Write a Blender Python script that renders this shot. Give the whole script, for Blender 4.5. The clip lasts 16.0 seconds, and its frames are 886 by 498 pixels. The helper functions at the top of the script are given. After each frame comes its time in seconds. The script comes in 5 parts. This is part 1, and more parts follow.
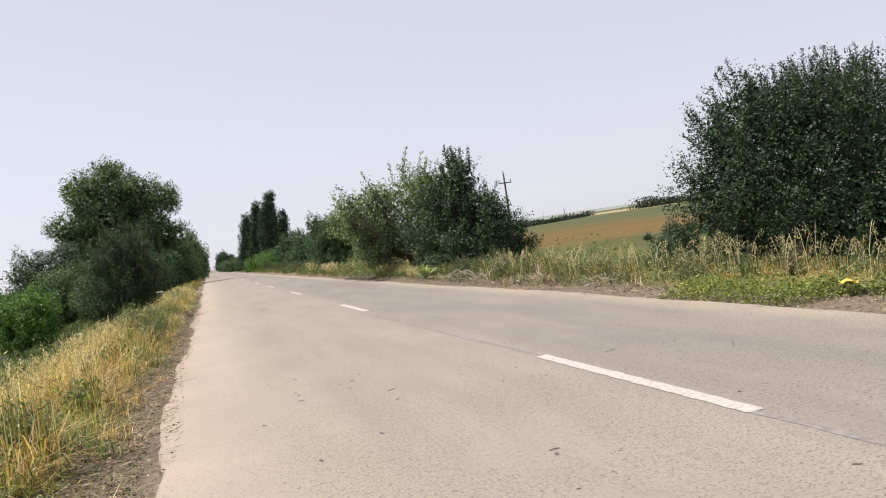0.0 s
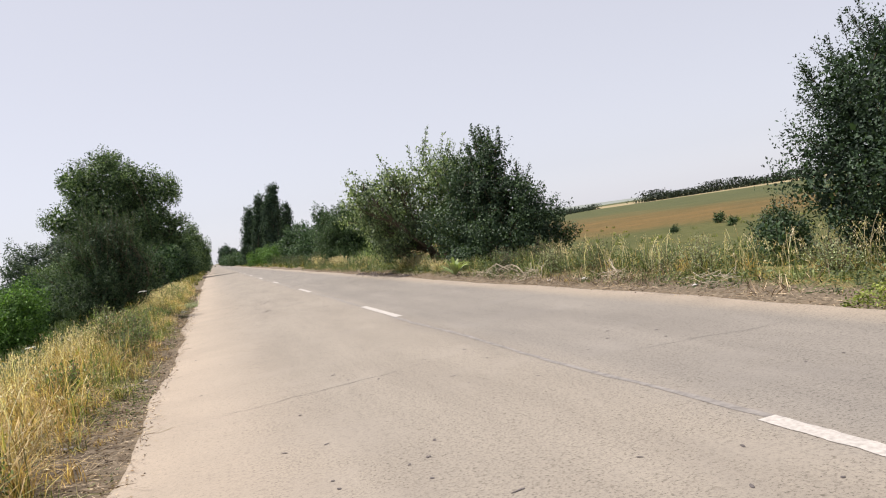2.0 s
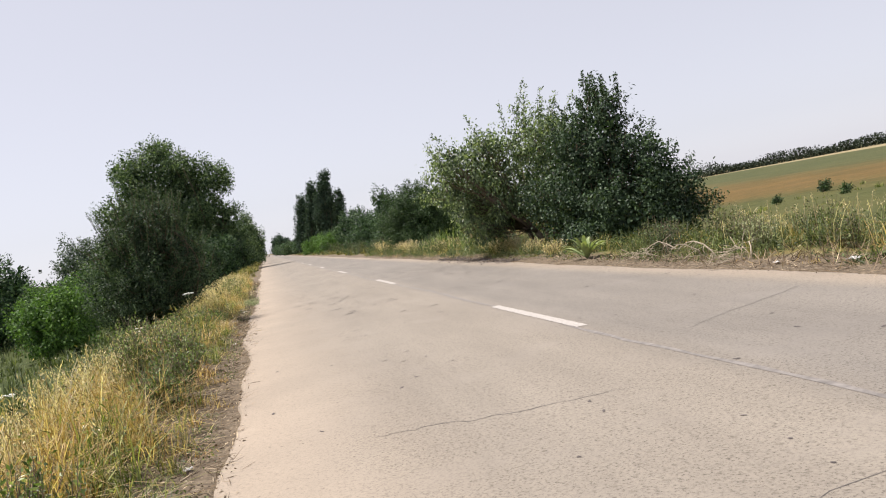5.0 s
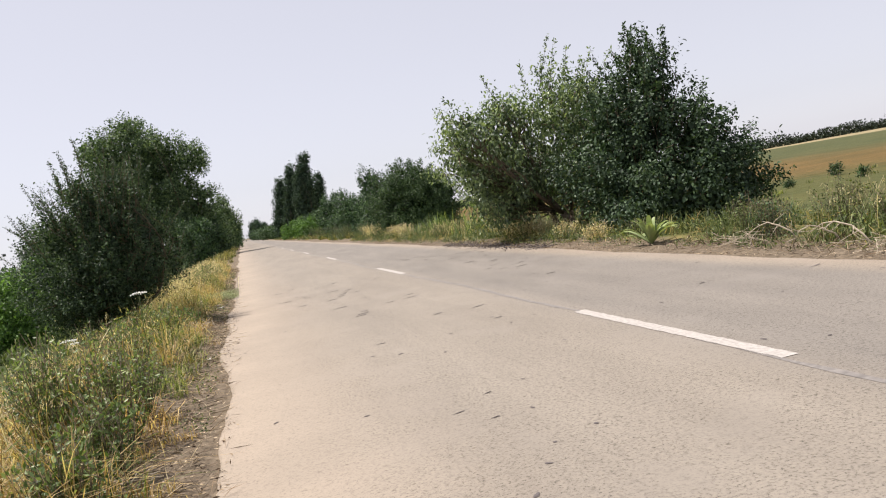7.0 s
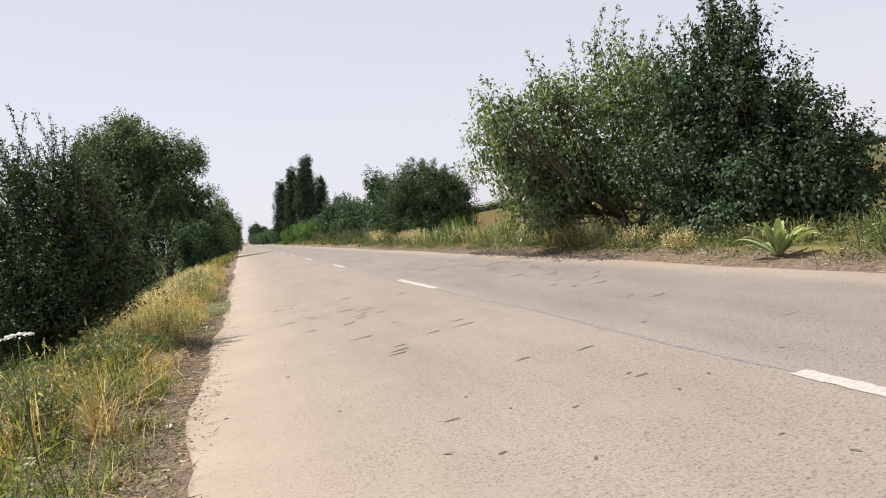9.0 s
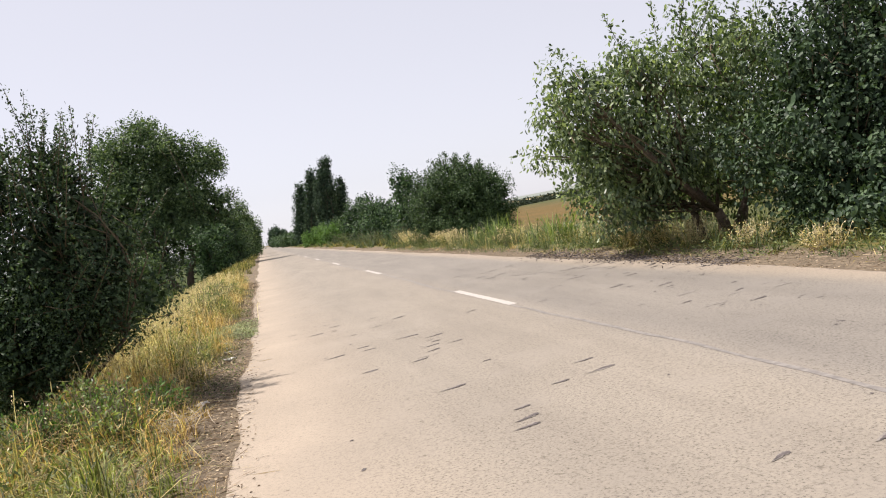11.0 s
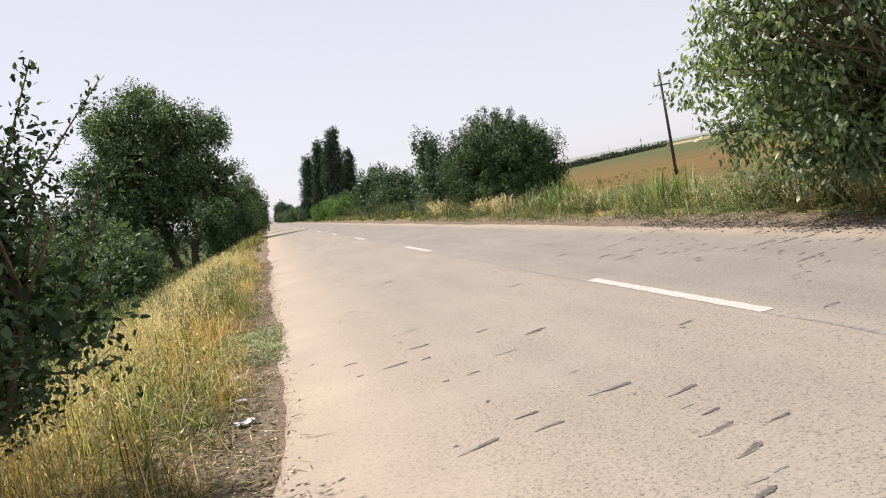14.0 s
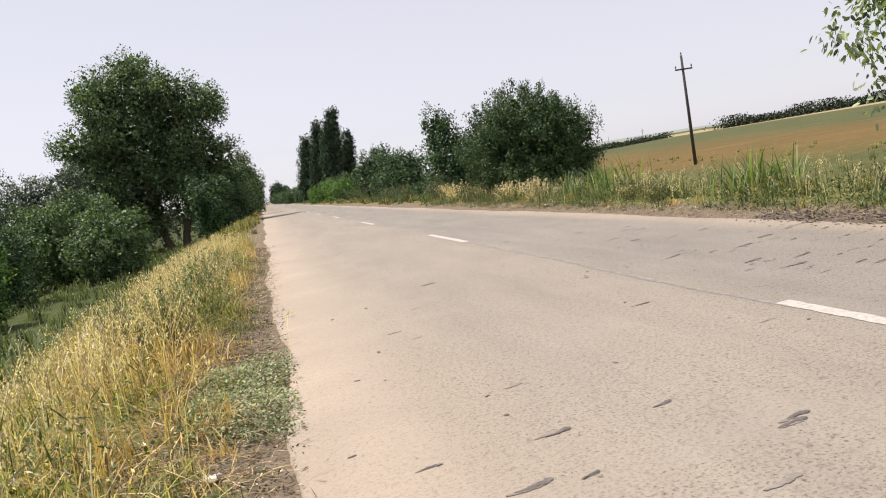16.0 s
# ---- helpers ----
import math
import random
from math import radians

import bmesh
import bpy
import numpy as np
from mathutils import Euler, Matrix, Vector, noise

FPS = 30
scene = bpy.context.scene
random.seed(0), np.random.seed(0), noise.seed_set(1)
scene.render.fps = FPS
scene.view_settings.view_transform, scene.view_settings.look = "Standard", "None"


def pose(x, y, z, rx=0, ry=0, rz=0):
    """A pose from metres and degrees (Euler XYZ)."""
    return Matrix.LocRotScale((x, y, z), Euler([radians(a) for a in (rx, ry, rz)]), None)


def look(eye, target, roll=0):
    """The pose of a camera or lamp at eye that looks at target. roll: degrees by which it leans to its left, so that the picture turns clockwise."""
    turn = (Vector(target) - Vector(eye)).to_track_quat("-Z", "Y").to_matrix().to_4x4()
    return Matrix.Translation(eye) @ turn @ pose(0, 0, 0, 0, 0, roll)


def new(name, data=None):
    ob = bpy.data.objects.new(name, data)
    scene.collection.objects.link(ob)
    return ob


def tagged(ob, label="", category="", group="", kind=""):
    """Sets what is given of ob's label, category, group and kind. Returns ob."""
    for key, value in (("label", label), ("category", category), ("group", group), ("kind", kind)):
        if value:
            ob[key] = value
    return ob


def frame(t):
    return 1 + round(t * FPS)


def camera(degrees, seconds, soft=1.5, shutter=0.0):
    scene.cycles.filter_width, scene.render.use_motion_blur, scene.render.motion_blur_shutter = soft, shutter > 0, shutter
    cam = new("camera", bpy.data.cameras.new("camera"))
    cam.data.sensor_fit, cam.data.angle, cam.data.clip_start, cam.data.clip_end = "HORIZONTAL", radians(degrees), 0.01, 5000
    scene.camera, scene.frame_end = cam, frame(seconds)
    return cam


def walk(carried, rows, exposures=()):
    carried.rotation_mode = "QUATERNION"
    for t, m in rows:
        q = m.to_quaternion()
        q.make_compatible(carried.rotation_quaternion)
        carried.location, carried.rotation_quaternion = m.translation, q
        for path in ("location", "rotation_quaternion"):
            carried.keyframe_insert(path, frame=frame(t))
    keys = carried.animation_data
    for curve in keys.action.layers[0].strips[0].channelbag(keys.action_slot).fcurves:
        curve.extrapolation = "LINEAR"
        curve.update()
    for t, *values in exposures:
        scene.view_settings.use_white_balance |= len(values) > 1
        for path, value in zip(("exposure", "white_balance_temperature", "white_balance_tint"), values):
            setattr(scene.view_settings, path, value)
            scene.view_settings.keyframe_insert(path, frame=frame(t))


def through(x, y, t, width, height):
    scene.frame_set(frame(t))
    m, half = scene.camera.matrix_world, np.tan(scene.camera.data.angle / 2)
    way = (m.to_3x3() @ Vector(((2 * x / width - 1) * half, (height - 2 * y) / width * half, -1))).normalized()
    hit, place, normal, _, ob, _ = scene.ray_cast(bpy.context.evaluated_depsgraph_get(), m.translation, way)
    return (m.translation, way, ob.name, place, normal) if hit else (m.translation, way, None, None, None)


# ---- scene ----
cam = camera(62.0, 16.0, soft=1.1)
PATH = [
    (0, (0.894, -0.493, 1.397), (1.502, 1.412, 1.358), -8.8),
    (0.5, (0.913, 0.338, 1.419), (1.52, 2.243, 1.381), -8.6),
    (1, (0.96, 1.236, 1.394), (1.57, 3.14, 1.357), -8.7),
    (1.5, (1.028, 2.087, 1.397), (1.637, 3.992, 1.353), -8.8),
    (2, (1.075, 2.926, 1.384), (1.674, 4.834, 1.33), -8.8),
    (2.5, (1.142, 3.753, 1.4), (1.723, 5.666, 1.339), -8.9),
    (3, (1.126, 4.554, 1.406), (1.675, 6.476, 1.346), -9.2),
    (3.5, (1.1, 5.408, 1.411), (1.617, 7.339, 1.358), -9.4),
    (4, (0.997, 6.219, 1.412), (1.484, 8.158, 1.359), -9.8),
    (4.5, (0.914, 7.045, 1.426), (1.381, 8.989, 1.365), -10.2),
    (5, (0.829, 7.864, 1.406), (1.294, 9.808, 1.332), -10.6),
    (7.5, (0.721, 12.115, 1.389), (1.246, 14.041, 1.263), -10.0),
    (8, (0.733, 12.93, 1.374), (1.26, 14.856, 1.258), -9.5),
    (8.5, (0.811, 13.827, 1.371), (1.339, 15.753, 1.264), -9.1),
    (9, (0.854, 14.677, 1.342), (1.372, 16.606, 1.239), -9.3),
    (11.5, (0.65, 18.15, 1.482), (1.107, 20.095, 1.385), -10.9),
    (12, (0.583, 19.016, 1.46), (1.025, 20.963, 1.339), -11.3),
    (12.5, (0.55, 19.891, 1.439), (0.982, 21.839, 1.298), -11.6),
    (13, (0.5, 20.737, 1.424), (0.928, 22.684, 1.268), -11.7),
    (13.5, (0.456, 21.578, 1.449), (0.892, 23.523, 1.286), -11.6),
    (14, (0.469, 22.438, 1.423), (0.91, 24.381, 1.258), -11.4),
    (14.5, (0.476, 23.269, 1.43), (0.928, 25.21, 1.261), -10.8),
    (15, (0.487, 24.118, 1.403), (0.94, 26.058, 1.222), -10.5),
    (15.5, (0.452, 24.988, 1.38), (0.907, 26.926, 1.19), -9.5),
    (16, (0.396, 25.756, 1.39), (0.843, 27.695, 1.185), -9.8),
]
EXPOSURES = [(0, 0.74, 6450, 14), (9, 0.78, 6550, 15), (12.5, 0.9, 6600, 15), (16, 0.8, 6600, 15)]
walk(cam, [(t, look(e, g, r)) for t, e, g, r in PATH], EXPOSURES)


# ---- light ----
SUN_ELEV, SUN_AZ = radians(62), radians(-54)      # azimuth from +y, negative towards -x
world = bpy.data.worlds.new("sky")
scene.world = world
world.use_nodes = True
wn, wl = world.node_tree.nodes, world.node_tree.links
sky = wn.new("ShaderNodeTexSky")
sky.sky_type, sky.sun_disc = "NISHITA", False
sky.sun_elevation, sky.sun_rotation = SUN_ELEV, SUN_AZ
sky.air_density, sky.dust_density, sky.ozone_density, sky.altitude = 1.0, 0.4, 2.5, 0
pale = wn.new("ShaderNodeHueSaturation")
pale.inputs["Saturation"].default_value = 0.35
wl.new(sky.outputs[0], pale.inputs["Color"])
haze = wn.new("ShaderNodeMix")
haze.data_type = "RGBA"
haze.inputs[0].default_value, haze.inputs[7].default_value = 0.65, (5.06, 5.2, 5.75, 1)
wl.new(pale.outputs[0], haze.inputs[6])
wl.new(haze.outputs[2], wn["Background"].inputs["Color"])
wn["Background"].inputs["Strength"].default_value = 0.085
sun_data = bpy.data.lights.new("sun", "SUN")
sun_data.energy, sun_data.angle, sun_data.color = 4.2, radians(0.8), (1.0, 0.94, 0.86)
sun = new("sun", sun_data)
to_sun = Vector((math.sin(SUN_AZ) * math.cos(SUN_ELEV), math.cos(SUN_AZ) * math.cos(SUN_ELEV), math.sin(SUN_ELEV)))
sun.matrix_world = look(to_sun * 50, (0, 0, 0))


# ---- materials ----
def material(name, rough=0.85, spec=0.3):
    m = bpy.data.materials.new(name)
    m.use_nodes = True
    b = m.node_tree.nodes["Principled BSDF"]
    b.inputs["Roughness"].default_value = rough
    b.inputs["Specular IOR Level"].default_value = spec
    return m, m.node_tree.nodes, m.node_tree.links, b


def ramp(nodes, links, source, stops):
    r = nodes.new("ShaderNodeValToRGB")
    while len(r.color_ramp.elements) < len(stops):
        r.color_ramp.elements.new(0.5)
    for e, (p, c) in zip(r.color_ramp.elements, stops):
        e.position, e.color = p, (*c, 1)
    links.new(source, r.inputs[0])
    return r.outputs[0]


def noise_tex(nodes, links, vec, scale, detail=4, rough=0.6):
    n = nodes.new("ShaderNodeTexNoise")
    n.inputs["Scale"].default_value, n.inputs["Detail"].default_value, n.inputs["Roughness"].default_value = scale, detail, rough
    links.new(vec, n.inputs["Vector"])
    return n.outputs[0]


def mix(nodes, links, fac, a, b, mode="MIX"):
    m = nodes.new("ShaderNodeMix")
    m.data_type, m.blend_type = "RGBA", mode
    for key, val in ((0, fac), (6, a), (7, b)):
        if isinstance(val, (int, float)):
            m.inputs[key].default_value = val
        elif isinstance(val, tuple):
            m.inputs[key].default_value = (*val, 1)
        else:
            links.new(val, m.inputs[key])
    return m.outputs[2]


def math_node(nodes, links, op, a, b=0.0, clamp=False):
    m = nodes.new("ShaderNodeMath")
    m.operation, m.use_clamp = op, clamp
    for key, val in ((0, a), (1, b)):
        if isinstance(val, (int, float)):
            m.inputs[key].default_value = val
        else:
            links.new(val, m.inputs[key])
    return m.outputs[0]


def band(nodes, links, value, lo, hi):
    """0 below lo, 1 above hi."""
    m = nodes.new("ShaderNodeMapRange")
    m.interpolation_type = "SMOOTHSTEP"
    m.inputs["From Min"].default_value, m.inputs["From Max"].default_value = lo, hi
    links.new(value, m.inputs["Value"])
    return m.outputs[0]


def bump(nodes, links, bsdf, height, strength, dist):
    b = nodes.new("ShaderNodeBump")
    b.inputs["Strength"].default_value, b.inputs["Distance"].default_value = strength, dist
    links.new(height, b.inputs["Height"])
    links.new(b.outputs[0], bsdf.inputs["Normal"])


def foliage(name, dark, mid, light, rough=0.5, through=0.25, spec=0.35):
    """Leaves: colour differs leaf by leaf and in larger patches; light passes through."""
    m, n, l, b = material(name, rough, spec)
    geo = n.new("ShaderNodeNewGeometry")
    dark, light = tuple(c * 0.6 for c in dark), tuple(c * 1.25 for c in light)
    col = ramp(n, l, geo.outputs["Random Per Island"], [(0.0, dark), (0.55, mid), (1.0, light)])
    patch = noise_tex(n, l, geo.outputs["Position"], 0.9, 2)
    tone = ramp(n, l, patch, [(0.3, (0.72, 0.74, 0.75)), (0.7, (1.15, 1.12, 1.0))])
    col = mix(n, l, 1.0, col, tone, "MULTIPLY")
    l.new(col, b.inputs["Base Color"])
    t = n.new("ShaderNodeBsdfTranslucent")
    warm = mix(n, l, 1.0, col, (1.25, 1.3, 0.6), "MULTIPLY")
    l.new(warm, t.inputs["Color"])
    s = n.new("ShaderNodeMixShader")
    s.inputs[0].default_value = through
    l.new(b.outputs[0], s.inputs[1])
    l.new(t.outputs[0], s.inputs[2])
    l.new(s.outputs[0], n["Material Output"].inputs["Surface"])
    return m


def plain(name, color, rough=0.85, var=0.25, scale=8.0, spec=0.3, bumpy=0.0):
    m, n, l, b = material(name, rough, spec)
    geo = n.new("ShaderNodeNewGeometry")
    f = noise_tex(n, l, geo.outputs["Position"], scale, 5)
    lo = tuple(c * (1 - var) for c in color)
    hi = tuple(min(1, c * (1 + var)) for c in color)
    l.new(ramp(n, l, f, [(0.3, lo), (0.7, hi)]), b.inputs["Base Color"])
    if bumpy:
        bump(n, l, b, f, bumpy, 0.02)
    return m


def asphalt_material():
    """Old, dusty, sun-bleached asphalt with pale aggregate; pinkish dust along the edges, greyer in the far lane."""
    m, n, l, b = material("asphalt", 0.9, 0.25)
    geo = n.new("ShaderNodeNewGeometry")
    pos = geo.outputs["Position"]
    sep = n.new("ShaderNodeSeparateXYZ")
    l.new(pos, sep.inputs[0])
    gravel = noise_tex(n, l, pos, 52, 5, 0.75)
    coarse = noise_tex(n, l, pos, 21, 4, 0.7)
    grain = ramp(n, l, gravel, [(0.36, (0.34, 0.33, 0.32)), (0.46, (0.94, 0.94, 0.93)), (0.62, (1.07, 1.07, 1.05))])
    tone = ramp(n, l, coarse, [(0.34, (0.7, 0.69, 0.68)), (0.45, (1.0, 1.0, 1.0)), (0.66, (1.02, 1.01, 1.0))])
    stretched = n.new("ShaderNodeMapping")
    stretched.inputs["Scale"].default_value = (1.0, 0.18, 1.0)
    l.new(pos, stretched.inputs["Vector"])
    streak = noise_tex(n, l, stretched.outputs[0], 1.4, 6, 0.62)
    blot = noise_tex(n, l, pos, 0.55, 6, 0.65)
    fine = noise_tex(n, l, pos, 24, 4, 0.7)
    grey = ramp(n, l, streak, [(0.3, (0.212, 0.188, 0.158)), (0.7, (0.262, 0.233, 0.195))])
    dust = ramp(n, l, blot, [(0.3, (0.282, 0.235, 0.184)), (0.7, (0.336, 0.282, 0.223))])
    left = math_node(n, l, "SUBTRACT", 1.0, band(n, l, sep.outputs["X"], 0.25, 2.2))
    right = band(n, l, sep.outputs["X"], 6.3, 7.0)
    edge = math_node(n, l, "ADD", left, right, True)
    wheel = math_node(n, l, "MULTIPLY", band(n, l, sep.outputs["X"], 3.6, 4.4), math_node(n, l, "SUBTRACT", 1.0, band(n, l, sep.outputs["X"], 6.2, 6.9)))
    grey = mix(n, l, math_node(n, l, "MULTIPLY", wheel, 0.75), grey, ramp(n, l, streak, [(0.25, (0.152, 0.141, 0.128)), (0.75, (0.22, 0.202, 0.18))]))
    col = mix(n, l, math_node(n, l, "MULTIPLY", edge, math_node(n, l, "ADD", blot, 0.35, True)), grey, dust)
    bare = noise_tex(n, l, pos, 0.9, 5, 0.65)
    worn = math_node(n, l, "MULTIPLY", band(n, l, bare, 0.34, 0.58), band(n, l, sep.outputs["X"], 0.7, 1.9))
    worn = math_node(n, l, "ADD", worn, 0.42, True)
    col = mix(n, l, worn, col, grain, "MULTIPLY")
    col = mix(n, l, worn, col, tone, "MULTIPLY")
    col = mix(n, l, 1.0, col, ramp(n, l, fine, [(0.3, (0.76, 0.75, 0.74)), (0.42, (0.98, 0.98, 0.98)), (0.7, (1.05, 1.05, 1.04))]), "MULTIPLY")
    pit = n.new("ShaderNodeTexVoronoi")
    pit.inputs["Scale"].default_value = 5.5
    l.new(pos, pit.inputs["Vector"])
    hole = math_node(n, l, "ADD", pit.outputs["Distance"], math_node(n, l, "MULTIPLY", fine, 0.22))
    col = mix(n, l, 1.0, col, ramp(n, l, hole, [(0.13, (0.55, 0.53, 0.51)), (0.19, (1, 1, 1))]), "MULTIPLY")
    l.new(col, b.inputs["Base Color"])
    bump(n, l, b, gravel, 0.4, 0.006)
    return m


def ground_material():
    """Verge soil and litter, dry and green grass, and the bands of the open field to the right."""
    m, n, l, b = material("ground", 0.95, 0.1)
    geo = n.new("ShaderNodeNewGeometry")
    pos = geo.outputs["Position"]
    sep = n.new("ShaderNodeSeparateXYZ")
    l.new(pos, sep.inputs[0])
    x, y = sep.outputs["X"], sep.outputs["Y"]
    fine = noise_tex(n, l, pos, 14, 6, 0.7)
    mid = noise_tex(n, l, pos, 1.2, 5, 0.6)
    big = noise_tex(n, l, pos, 0.035, 5, 0.6)
    soil = ramp(n, l, fine, [(0.25, (0.058, 0.046, 0.032)), (0.5, (0.148, 0.118, 0.084)), (0.75, (0.26, 0.21, 0.152))])
    grass = ramp(n, l, mid, [(0.3, (0.07, 0.085, 0.025)), (0.5, (0.13, 0.125, 0.045)), (0.7, (0.23, 0.18, 0.075))])
    grass = mix(n, l, 0.6, grass, ramp(n, l, fine, [(0.3, (0.5, 0.5, 0.5)), (0.7, (1.3, 1.3, 1.2))]), "MULTIPLY")
    far_left = math_node(n, l, "SUBTRACT", -0.5, x)
    far_right = math_node(n, l, "SUBTRACT", x, 8.0)
    out = math_node(n, l, "MAXIMUM", far_left, far_right)
    out = math_node(n, l, "ADD", out, math_node(n, l, "MULTIPLY", math_node(n, l, "SUBTRACT", mid, 0.5), 1.2))
    col = mix(n, l, band(n, l, out, -0.2, 0.35), soil, grass)
    # the field
    u = math_node(n, l, "ADD", x, math_node(n, l, "MULTIPLY", math_node(n, l, "SUBTRACT", big, 0.5), 46.0))
    u = math_node(n, l, "ADD", u, math_node(n, l, "MULTIPLY", band(n, l, y, 50, 95), 24.0))
    green_a = ramp(n, l, mid, [(0.3, (0.054, 0.062, 0.022)), (0.7, (0.094, 0.097, 0.037))])
    rust = ramp(n, l, mid, [(0.3, (0.094, 0.068, 0.025)), (0.7, (0.152, 0.1, 0.039))])
    green_b = ramp(n, l, mid, [(0.3, (0.056, 0.067, 0.029)), (0.7, (0.09, 0.094, 0.041))])
    straw = (0.27, 0.225, 0.135)
    field = mix(n, l, band(n, l, math_node(n, l, "ADD", u, math_node(n, l, "MULTIPLY", math_node(n, l, "SUBTRACT", mid, 0.5), 30.0)), 34, 64), green_a, rust)
    field = mix(n, l, band(n, l, math_node(n, l, "ADD", u, math_node(n, l, "MULTIPLY", math_node(n, l, "SUBTRACT", mid, 0.5), 60.0)), 76, 140), field, green_b)
    field = mix(n, l, band(n, l, x, 222, 232), field, straw)
    field = mix(n, l, band(n, l, x, 330, 345), field, green_b)
    patch = noise_tex(n, l, pos, 0.11, 4, 0.6)
    field = mix(n, l, 0.85, field, ramp(n, l, patch, [(0.3, (0.72, 0.8, 0.75)), (0.7, (1.2, 1.1, 1.05))]), "MULTIPLY")
    col = mix(n, l, band(n, l, x, 13, 19), col, field)
    meadow = ramp(n, l, mid, [(0.3, (0.03, 0.045, 0.014)), (0.7, (0.066, 0.078, 0.026))])
    col = mix(n, l, band(n, l, math_node(n, l, "MULTIPLY", x, -1.0), 3.0, 5.0), col, meadow)
    l.new(col, b.inputs["Base Color"])
    bump(n, l, b, fine, 0.6, 0.03)
    return m


ASPHALT, GROUND = asphalt_material(), ground_material()
PAINT = plain("road_paint", (0.365, 0.34, 0.31), 0.85, 0.22, 26)
TAR = plain("tar_seam", (0.19, 0.175, 0.16), 0.8, 0.3, 12)
CRACK = plain("crack", (0.13, 0.12, 0.11), 0.95, 0.3, 12)
STAIN = plain("fruit_stain", (0.1, 0.086, 0.082), 0.8, 0.4, 20)
SMEAR = plain("faded_stain", (0.185, 0.166, 0.147), 0.85, 0.25, 10)
BARK = plain("bark", (0.13, 0.1, 0.075), 0.95, 0.45, 22, 0.2, 0.8)
TWIG = plain("twig", (0.12, 0.095, 0.06), 0.9, 0.3, 20)
LEAF_PLUM = foliage("leaf_plum", (0.017, 0.035, 0.022), (0.032, 0.06, 0.034), (0.068, 0.112, 0.06), 0.55, 0.18, 0.25)
LEAF_VERGE = foliage("leaf_verge_plum", (0.022, 0.045, 0.024), (0.045, 0.08, 0.042), (0.105, 0.155, 0.09), 0.5, 0.28, 0.22)
LEAF_HEDGE = foliage("leaf_hedge", (0.0261, 0.057, 0.0302), (0.0496, 0.101, 0.0459), (0.1, 0.169, 0.0683), 0.58, 0.14, 0.25)
LEAF_MULBERRY = foliage("leaf_mulberry", (0.065, 0.11, 0.055), (0.125, 0.18, 0.092), (0.27, 0.335, 0.19), 0.4, 0.4, 0.5)
LEAF_DARK = foliage("leaf_dark", (0.024, 0.05, 0.028), (0.046, 0.083, 0.044), (0.088, 0.135, 0.072), 0.55, 0.2, 0.25)
LEAF_ROUND = foliage("leaf_round", (0.0287, 0.058, 0.0258), (0.0505, 0.095, 0.0392), (0.0957, 0.155, 0.0616), 0.58, 0.14, 0.25)
LEAF_OAK = foliage("leaf_tall_tree", (0.045, 0.085, 0.042), (0.09, 0.148, 0.07), (0.175, 0.245, 0.115), 0.55, 0.24, 0.25)
LEAF_POPLAR = foliage("leaf_poplar", (0.0348, 0.062, 0.047), (0.0505, 0.086, 0.0605), (0.0766, 0.12, 0.0762), 0.65, 0.16, 0.15)
LEAF_WILLOW = foliage("leaf_willow", (0.0435, 0.07, 0.0504), (0.074, 0.11, 0.0784), (0.122, 0.17, 0.123), 0.5, 0.2)
LEAF_BRIGHT = foliage("leaf_bright", (0.0522, 0.11, 0.028), (0.087, 0.175, 0.0448), (0.139, 0.25, 0.0672), 0.58, 0.3, 0.22)
LEAF_GRASSY = foliage("leaf_creeper", (0.1, 0.14, 0.028), (0.17, 0.215, 0.045), (0.27, 0.31, 0.085), 0.55, 0.3)
# distant leaves: greyed and evened out so the colour carries the haze
LEAF_FAR_HAZED = foliage("leaf_far_hazed", (0.062, 0.076, 0.062), (0.05, 0.064, 0.05), (0.045, 0.06, 0.047), 0.95, 0.1, 0.0)
GRASS_DRY = foliage("grass_dry", (0.27, 0.16, 0.06), (0.49, 0.338, 0.145), (0.61, 0.485, 0.265), 0.6, 0.4)
GRASS_GREEN = foliage("grass_green", (0.065, 0.095, 0.026), (0.15, 0.19, 0.052), (0.29, 0.32, 0.1), 0.55, 0.38)
GRASS_MIXED = foliage("grass_mixed", (0.08, 0.09, 0.03), (0.2, 0.185, 0.068), (0.39, 0.325, 0.15), 0.6, 0.38)
OAT = foliage("oat", (0.42, 0.34, 0.2), (0.6, 0.5, 0.33), (0.78, 0.7, 0.52), 0.6, 0.35)
WEED = foliage("weed", (0.045, 0.072, 0.026), (0.095, 0.132, 0.047), (0.18, 0.215, 0.082), 0.6, 0.25)
SAGE = foliage("sage_weed", (0.17, 0.21, 0.12), (0.27, 0.31, 0.19), (0.4, 0.44, 0.28), 0.7, 0.25)
REED = foliage("reed", (0.07, 0.12, 0.032), (0.13, 0.2, 0.06), (0.25, 0.31, 0.125), 0.45, 0.3)
SPIKY = foliage("spiky_leaf", (0.19, 0.26, 0.1), (0.27, 0.34, 0.15), (0.45, 0.5, 0.28), 0.5, 0.2)
LITTER = foliage("litter", (0.07, 0.045, 0.03), (0.18, 0.125, 0.08), (0.48, 0.39, 0.28), 0.9, 0.05)
STRAW_WOOD = plain("bleached_stem", (0.42, 0.36, 0.27), 0.85, 0.3, 20)
UMBEL = plain("umbel_white", (0.78, 0.8, 0.74), 0.7, 0.1, 60)
PAPER = plain("paper", (0.55, 0.53, 0.51), 0.7, 0.12, 25)
YELLOW = plain("yellow_plastic", (0.7, 0.5, 0.1), 0.5, 0.1, 10)
POLE_WOOD = plain("pole_wood", (0.065, 0.057, 0.05), 0.9, 0.35, 18, 0.2, 0.4)
